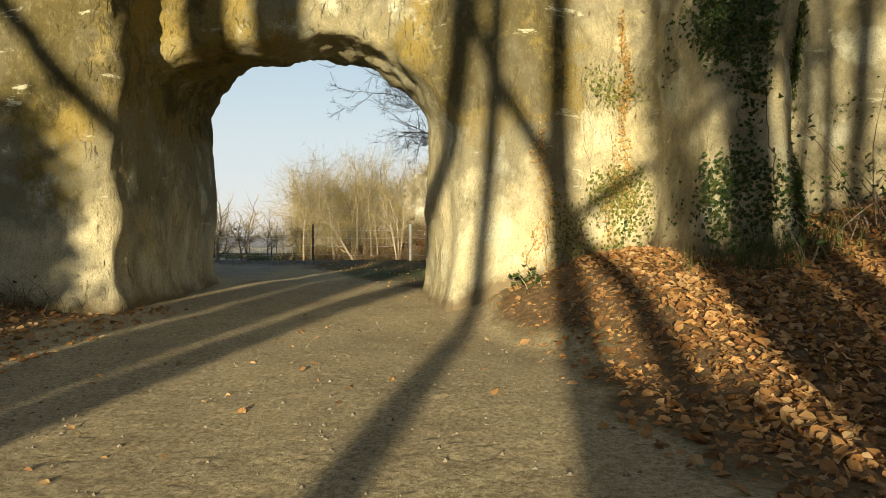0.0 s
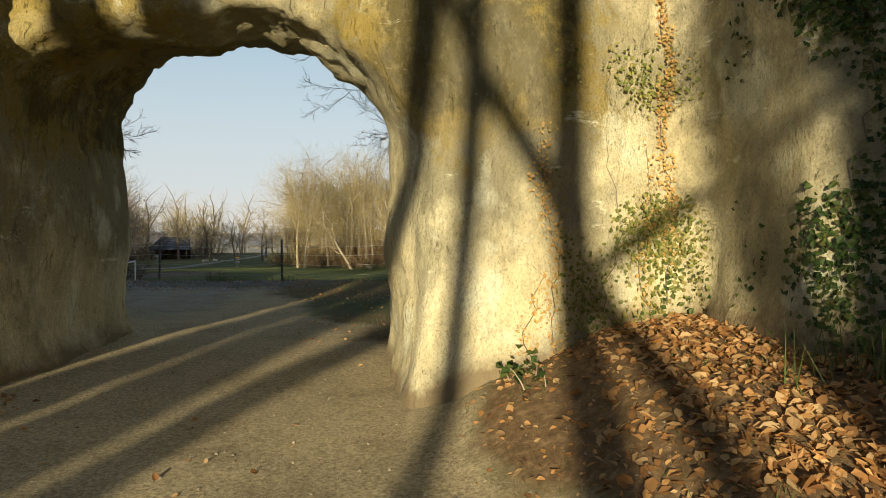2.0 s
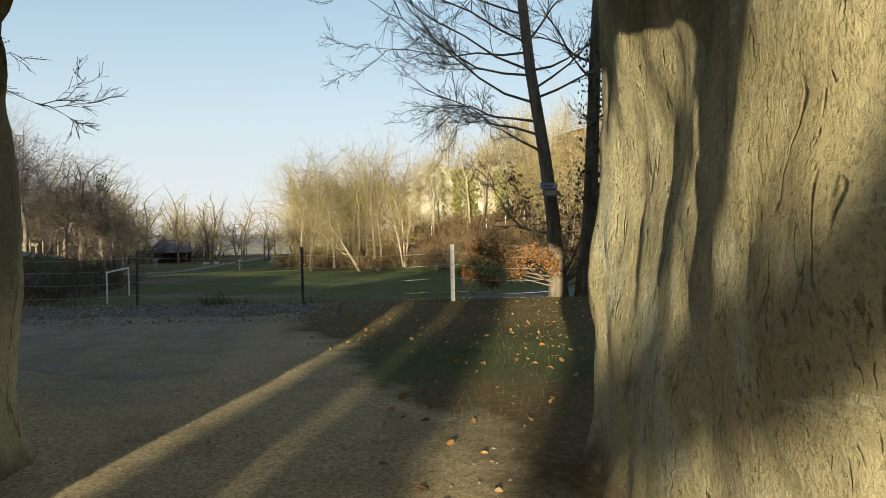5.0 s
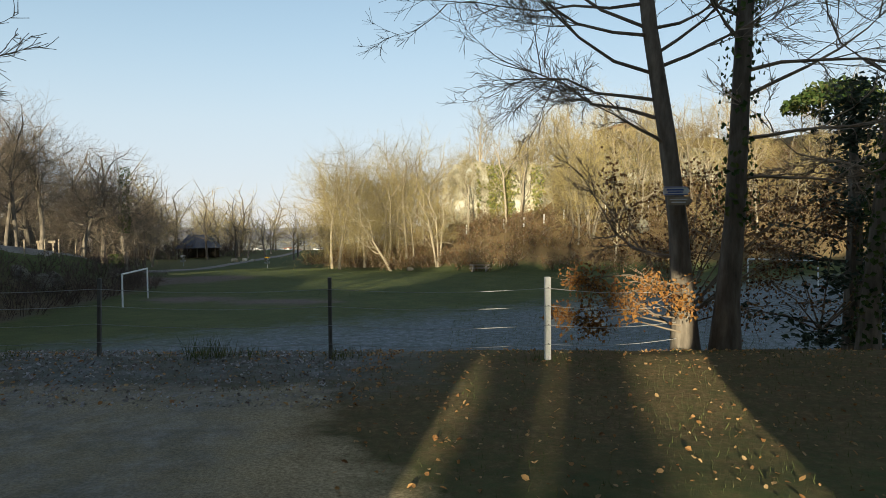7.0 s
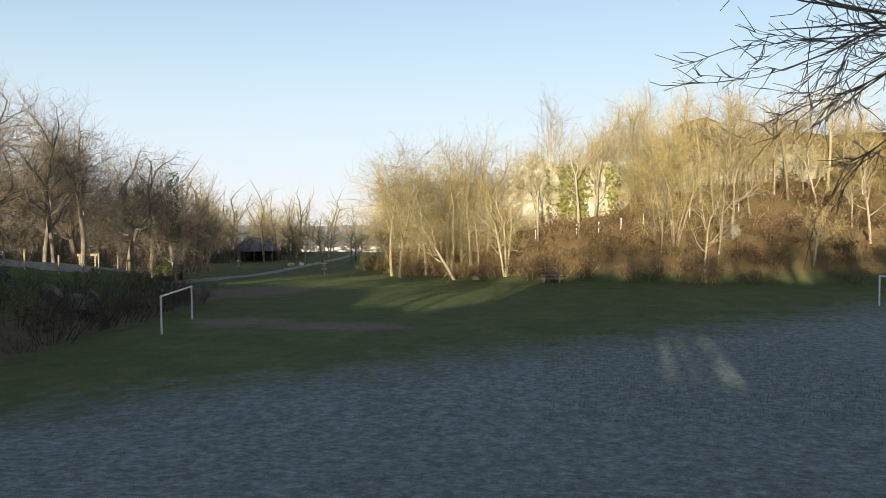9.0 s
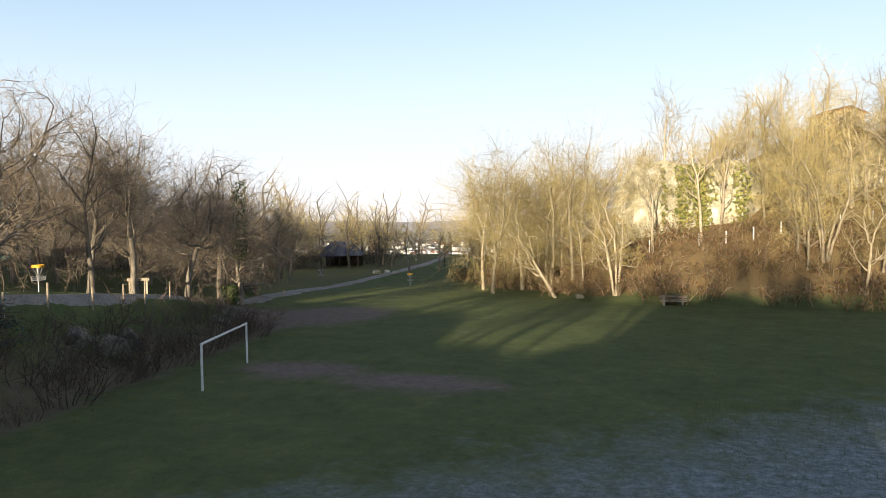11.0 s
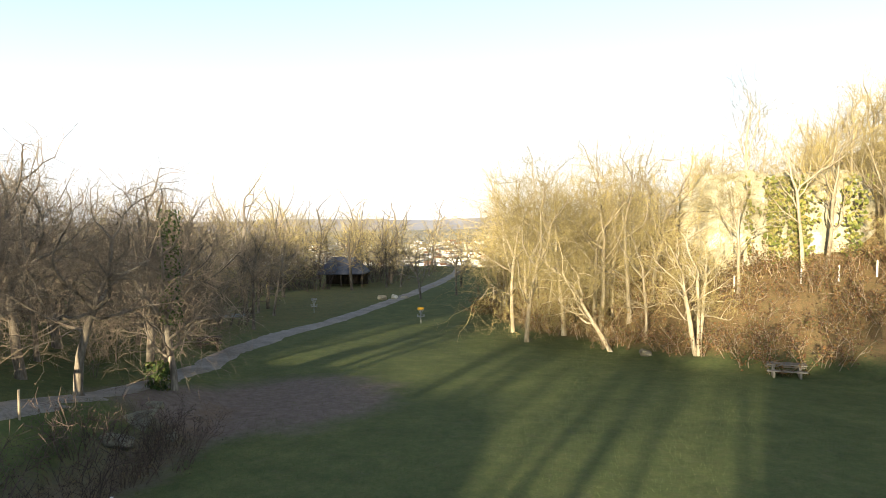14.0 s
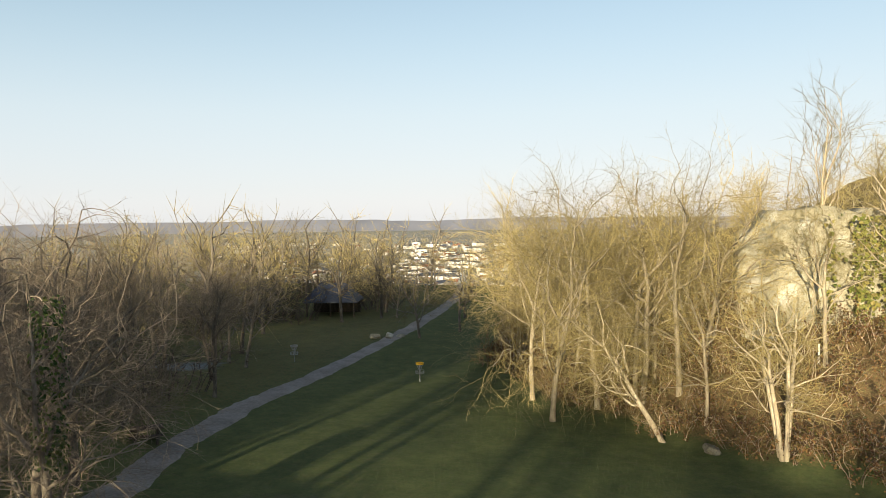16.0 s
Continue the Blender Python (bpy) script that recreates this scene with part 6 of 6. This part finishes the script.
# ---- brambles and canes at the foot of the rock ----
def cane_shrub(x, y, seed, label, height=1.4, canes=16, leaves=40, mat=None):
    rng = random.Random(seed)
    sv, sf, lv, lf = [], [], [], []
    for k in range(canes):
        a = rng.uniform(0, 6.283)
        p, d = Vector((rng.gauss(0, 0.15), rng.gauss(0, 0.12), -0.05)), Vector((math.cos(a) * 0.45, math.sin(a) * 0.45, 1)).normalized()
        pts, h = [p.copy()], height * rng.uniform(0.5, 1.15)
        for i in range(7):
            p = p + d * h / 7
            d = (d + Vector((math.cos(a) * 0.09, math.sin(a) * 0.09, -0.05)) + Vector((rng.gauss(0, 0.06), rng.gauss(0, 0.06), 0))).normalized()
            pts.append(p.copy())
        tube(sv, sf, pts, [0.0045 * (1 - i / 9) + 0.0012 for i in range(8)], 4)
        for j in range(leaves // canes + 1):
            leaf_faces(lv, lf, pts[rng.randint(1, 7)] + Vector((rng.gauss(0, 0.05), rng.gauss(0, 0.05), rng.gauss(0, 0.05))), Vector((rng.gauss(0, 1), rng.gauss(0, 1), 1)), 0.07, rng)
    root = tagged(new("bramble_shrub"), label, "shrub", "shrubs at the foot of the rock")
    root.matrix_basis = pose(x, y, land(x, y))
    part_of("branchwork", mesh_of("branchwork", sv, sf, M_TWIG), root, kind="stuff")
    part_of("foliage", mesh_of("foliage", lv, lf, mat or M_IVY), root, "few green leaves")


cane_shrub(3.95, 6.35, 81, "thin bramble canes with few leaves before the rock", 1.5, 20, 60)
cane_shrub(4.4, 5.9, 82, "thin bramble canes with green leaves before the rock", 1.0, 14, 120)
cane_shrub(3.1, 6.05, 83, "thin bare canes at the foot of the buttress", 0.8, 8, 16)
cane_shrub(-4.6, 7.7, 84, "dry grass and canes at the foot of the rock", 0.6, 18, 10, M_BROWNLEAF)
cane_shrub(1.0, 7.3, 85, "small ivy shrub at the foot of the rock", 0.2, 8, 44)
cane_shrub(-5.4, 7.2, 86, "dry canes in the shade of the rock", 0.7, 14, 20, M_BROWNLEAF)


# ---- fallen leaves, stones, grass ----
def litter():
    rng = random.Random(91)
    root = tagged(new("leaf_litter"), "thick layer of fallen orange-brown leaves on the bank", "leaf litter", kind="stuff")
    lv, lf = [], []
    near = []
    def drop(x, y, size):
        z = track_z(x, y)
        up = Vector((rng.gauss(0, 0.5), rng.gauss(-0.15, 0.5), 1))
        return Vector((x, y, z + rng.uniform(0.004, 0.022))), up, size
    for k in range(27000):
        x = 0.2 + 5.0 * rng.random() ** 0.85
        y = rng.uniform(1.0, 8.4)
        if rng.random() > smooth(0.7, 1.9, x + 0.25 * smooth(4.5, 7.2, y) + 0.5 * noise.noise((x * 1.3, y * 1.3, 7))):
            continue
        near.append(drop(x, y, 0.03 + 0.055 * rng.random() ** 1.4))
    for k in range(2600):
        near.append(drop(-3.0 - 3.5 * rng.random() ** 0.8, rng.uniform(2.5, 8.4), rng.uniform(0.04, 0.09)))
    for k in range(130):
        near.append(drop(rng.uniform(-3, 1.4), rng.uniform(1.2, 8.2), rng.uniform(0.03, 0.06)))
    for k in range(24000):
        x = rng.uniform(-14, 8)
        y = 15.5 + 8.5 * rng.random() ** 0.8
        if (x < -3 and y > 18.4) or (x >= -3 and rng.random() < 0.22):
            near.append(drop(x, y, rng.uniform(0.025, 0.055)))
    for k in range(110):
        near.append(drop(rng.uniform(-1.6, 1.0), rng.uniform(9.5, 16), rng.uniform(0.04, 0.08)))
    single = [d for d in near if 1.2 < d[0].x < 3.0 and 3.2 < d[0].y < 5.6][:280]
    chosen = {id(d) for d in single}
    rv, rf = [], []
    for d in near:
        if d[0].y > 15 and d[0].x < -3.4 and rng.random() < 0.8:
            fallen_leaf(rv, rf, d[0], d[1], d[2], rng)
        elif id(d) not in chosen:
            fallen_leaf(lv, lf, d[0], d[1], d[2], rng)
    part_of("fallen_leaves", mesh_of("fallen_leaves", lv, lf, M_LITTER), root, kind="stuff")
    part_of("rimed_leaves", mesh_of("rimed_leaves", rv, rf, M_RIMELEAF), root, "pale rimed leaves", kind="stuff")
    shapes = []
    for s in range(5):
        v, f = [], []
        k0 = random.Random(s)
        n = 10
        v.append(Vector((0, 0, 0)))
        for i in range(n):
            a = 2 * math.pi * i / n
            r = (0.55 if i % 2 == 0 else 0.34) * (1.15 if i in (0, 2, 8) else 0.9) * k0.uniform(0.85, 1.1)
            v.append(Vector((r * math.cos(a), r * math.sin(a), 0.16 * k0.uniform(-0.3, 1.2))))
        f = [(0, i + 1, (i + 1) % n + 1) for i in range(n)]
        shapes.append(mesh_of("leaf", v, f, M_FALLEN))
    for at, up, size in single:
        ob = part_of("leaf", rng.choice(shapes), root)
        ob.matrix_basis = Matrix.Translation(at) @ up.to_track_quat('Z', 'Y').to_matrix().to_4x4() @ pose(0, 0, 0.01, 0, 0, rng.uniform(0, 360)) @ Matrix.Scale(size * 1.15, 4)


M_FALLEN = surface("fallen_leaf", ((0.32, 0.15, 0.05), (0.54, 0.30, 0.11), (0.68, 0.44, 0.20)), 6, 1.5, 0.7, 0.2, 0.01, local=True, vary=0.45)
litter()


def stones():
    rng = random.Random(95)
    v, f = [], []
    for k in range(4200):
        x, y = rng.uniform(-4.2, 1.8), 1.2 + 11.5 * rng.random() ** 1.5
        s = 0.004 + 0.012 * rng.random() ** 4
        z = track_z(x, y) + 0.012
        k0 = len(v)
        a = rng.uniform(0, 6.28)
        for dx, dy, dz in ((1, 0, 0), (-1, 0, 0), (0, 0.8, 0), (0, -0.8, 0), (0, 0, 0.7), (0, 0, -0.7)):
            q = s * rng.uniform(0.75, 1.3)
            v.append((x + (dx * math.cos(a) - dy * math.sin(a)) * q, y + (dx * math.sin(a) + dy * math.cos(a)) * q, z + dz * q + s * 0.2))
        for t in ((0, 2, 4), (2, 1, 4), (1, 3, 4), (3, 0, 4), (2, 0, 5), (1, 2, 5), (3, 1, 5), (0, 3, 5)):
            f.append(tuple(k0 + i for i in t))
    tagged(new("gravel_stones", mesh_of("gravel_stones", v, f, M_STONE)), "small pale stones scattered on the gravel track", "gravel", kind="stuff")


stones()


def grass():
    rng = random.Random(97)
    v, f = [], []
    def blade(x, y, h, wide=1.0):
        z = land(x, y)
        a, w = rng.uniform(0, 6.28), (0.0035 + 0.008 * h) * wide
        tip = Vector((x + rng.gauss(0, 0.35) * h, y + rng.gauss(0, 0.35) * h, z + h))
        k = len(v)
        v.extend((Vector((x - w * math.cos(a), y - w * math.sin(a), z - 0.01)), Vector((x + w * math.cos(a), y + w * math.sin(a), z - 0.01)), tip))
        f.append((k, k + 1, k + 2))
    for k in range(40000):
        x, y = rng.uniform(-13, 6), rng.uniform(9.5, 23.5)
        right = ramp_of(y, [(8.5, 0.8), (10.5, -0.3), (13, -1.2), (16, -2.2), (19, -3.6), (19.5, -20), (24, -20)])
        if x < right or (x > -0.2 and y < 11.9):
            continue
        if noise.noise((x * 0.9, y * 0.9, 11)) + rng.uniform(-0.5, 0.5) > -0.1:
            blade(x, y, rng.uniform(0.02, 0.065), 0.8)
    for cx, cy, n, h in ((1.6, 5.6, 40, 0.07), (2.1, 6.6, 60, 0.08), (2.5, 5.3, 60, 0.08), (1.2, 6.2, 40, 0.06), (-4.4, 7.9, 160, 0.3), (-5.2, 7.6, 120, 0.25), (2.7, 6.15, 160, 0.35), (3.3, 6.2, 140, 0.3), (0.9, 7.2, 60, 0.08), (-5.6, 20.9, 140, 0.3), (-5.2, 21.0, 90, 0.22), (-8.4, 20.7, 90, 0.16), (-3.7, 20.8, 60, 0.2), (-1.0, 20.6, 60, 0.14)):
        for k in range(n):
            blade(cx + rng.gauss(0, 0.22), cy + rng.gauss(0, 0.16), h * rng.uniform(0.4, 1.2))
    for k in range(9000):
        x, y = rng.uniform(-30, 26), rng.uniform(24, 60)
        blade(x, y, rng.uniform(0.05, 0.14))
    for k in range(7000):
        blade(rng.uniform(-3, 10), rng.uniform(38, 57), rng.uniform(0.05, 0.12), 2.0)
    for k in range(80000):
        y = rng.uniform(60, 112)
        x = rng.uniform(-38, 8)
        if y < foot_y(x) + 0.5:
            blade(x, y, rng.uniform(0.04, 0.10), 1.6)
    tagged(new("grass", mesh_of("grass", v, f, M_GRASS)), "short green grass on the bank and the meadow edge", "grass", kind="stuff")


grass()

# ---- trees on the sunny side, whose shadows fall on the rock ----
def shadow_tree(points, girth, seed, depth=-7.0, crown=7, reach=2.4, limbs=(), label="leafless roadside tree in front of the rock"):
    """A tree whose trunk follows points (offset across the sunlight, height) at that depth."""
    rng = random.Random(seed)
    pts = [Vector((u + 0.143 * depth, depth + rng.uniform(-0.15, 0.15), z)) for u, z in points]
    base = Vector((pts[0].x, pts[0].y, land(pts[0].x, pts[0].y)))
    n = len(pts)
    rad = [girth * (1 - 0.55 * i / (n - 1)) for i in range(n)]
    tv, tf, cv, cf = [], [], [], []
    tube(tv, tf, [p - base for p in pts], rad, 10)
    for r, line in limbs:
        tube(tv, tf, [Vector((u + 0.143 * depth, depth, z)) - base for u, z in line], [r * (1 - 0.5 * i / (len(line) - 1)) for i in range(len(line))], 8)

    def spray(p, d, length, r, level):
        line, rr = [p.copy()], [r]
        for i in range(4):
            p = p + d * (length / 4)
            d = (bend(d, 0.15, rng) + Vector((0, 0, 0.08))).normalized()
            line.append(p.copy())
            rr.append(max(0.006, r * (1 - (i + 1) / 4.5)))
        tube(cv, cf, line, rr, 5 if level > 1 else 3)
        if level:
            for k in range(4):
                i = rng.randint(1, 3)
                spray(line[i], bend((line[i + 1] - line[i]).normalized(), 0.5, rng), length * rng.uniform(0.4, 0.6), r * 0.5, level - 1)

    for k in range(crown):
        i = rng.randint(n - 2, n - 1)
        a = rng.uniform(0, 2 * math.pi)
        spray(pts[i] - base, Vector((math.cos(a), math.sin(a), rng.uniform(0.6, 1.6))).normalized(), reach * rng.uniform(0.7, 1.3), rad[i] * 0.55, 2)
    root = tagged(new("roadside_tree"), label, "tree", "roadside trees before the rock")
    root.location = base
    part_of("trunk", mesh_of("trunk", tv, tf, M_BARK, True), root)
    part_of("crown", mesh_of("crown", cv, cf, M_TWIG), root, "bare branches and twigs")
    return root


shadow_tree([(-0.84, -0.4), (-0.79, 1.4), (-0.70, 2.6), (-0.60, 4.0), (-0.52, 5.2), (-0.5, 7.5), (-0.6, 10)], 0.14, 11)
shadow_tree([(0.40, -0.4), (0.34, 1.4), (0.25, 2.6), (0.14, 4.0), (0.15, 5.2), (0.2, 7.5), (0.1, 11)], 0.20, 12, limbs=[(0.085, [(0.2, 3.1), (0.5, 3.4), (1.0, 3.75), (1.5, 4.05), (2.1, 4.8)])])
shadow_tree([(1.05, -0.4), (0.92, 1.3), (0.78, 2.4), (0.5, 3.0), (0.22, 3.5), (-0.02, 4.0), (-0.5, 4.8), (-0.8, 5.6), (-1.2, 7.5)], 0.14, 13, -7.4)
shadow_tree([(-2.80, -0.4), (-2.74, 1.4), (-2.52, 2.4), (-1.93, 3.0), (-1.5, 3.7), (-1.16, 4.3), (-0.95, 5.2), (-0.8, 7.5), (-0.9, 9)], 0.26, 14, -7.8)
shadow_tree([(-3.53, -0.4), (-3.51, 1.4), (-3.43, 3), (-3.36, 5), (-3.1, 7.5), (-3.2, 11)], 0.54, 15, -8.4)
shadow_tree([(-4.6, -0.4), (-4.58, 1.4), (-4.3, 3), (-4.15, 5), (-4.3, 7.5), (-4.2, 11)], 0.52, 16, -9)
shadow_tree([(-4.1, -0.4), (-4.15, 2.4), (-4.4, 4.0), (-5.25, 4.9), (-6.2, 6.0), (-6.7, 6.8), (-7.2, 8)], 0.17, 21, -8.0)
shadow_tree([(1.72, -0.4), (1.66, 1.4), (1.58, 2.5), (1.4, 3.5), (1.3, 5), (1.22, 8), (1.2, 11)], 0.20, 17, -8)
shadow_tree([(2.02, -0.4), (2.0, 1.4), (1.97, 3), (1.96, 5), (1.85, 8), (1.9, 11)], 0.28, 18, -9.5)
shadow_tree([(2.45, -0.4), (2.45, 1.4), (2.4, 3), (2.42, 5), (2.4, 8), (2.5, 11)], 0.24, 19, -9)
shadow_tree([(2.95, -0.4), (2.95, 1.4), (2.9, 3), (2.92, 5), (2.9, 8), (3.0, 11)], 0.17, 20, -13)
shadow_tree([(3.6, -0.4), (3.6, 1.4), (3.5, 3), (3.55, 5), (3.6, 8), (3.7, 11)], 0.22, 22, -12)


# unseen ivy-grown trunks added to shade the rock in patches
def ivy_mass(u, depth, low, top, radius, clumps, leaves, seed, girth=0.35, slim=0.45, clump=0.28):
    rng = random.Random(seed)
    x = u + 0.143 * depth
    root = tagged(new("ivy_tree"), "unseen ivy-covered stem, placed for the shadow it casts", "tree")
    root.matrix_basis = pose(x, depth, land(x, depth))
    v, f, lv, lf = [], [], [], []
    tube(v, f, [Vector((0, 0, -0.3)), Vector((0.1, 0, top * 0.5)), Vector((0, 0, top))], [girth, girth * 0.85, girth * 0.5], 10)
    for k in range(clumps):
        t = rng.random()
        r = radius * (1 - slim * t ** 2) * math.sqrt(rng.random())
        a = rng.uniform(0, 6.283)
        c = Vector((r * math.cos(a), r * math.sin(a), low + (top - low) * t))
        for j in range(leaves):
            q = c + Vector((rng.gauss(0, clump), rng.gauss(0, clump), rng.gauss(0, clump)))
            leaf_faces(lv, lf, q, Vector((rng.gauss(0, 1), rng.gauss(-1, 1), rng.gauss(0, 1))), 0.15, rng)
    part_of("trunk", mesh_of("trunk", v, f, M_BARK), root)
    part_of("foliage", mesh_of("foliage", lv, lf, M_IVY), root, "dense ivy leaves")


ivy_mass(-7.15, -7.0, 0.2, 3.9, 1.95, 300, 70, 31, slim=0.3)
ivy_mass(3.1, -9.0, 5.2, 8.0, 1.2, 9, 60, 32, 0.12)
ivy_mass(1.75, -10.0, 4.6, 8.0, 0.5, 12, 60, 33, 0.2)
ivy_mass(4.6, -8.5, 0.3, 4.4, 1.1, 60, 60, 34, 0.25)
# unseen low ivy mass added on the bank to shade the near leaves
ivy_mass(0.74, -9.0, 0.1, 1.8, 0.42, 60, 60, 35, 0.12, slim=0.2, clump=0.16)
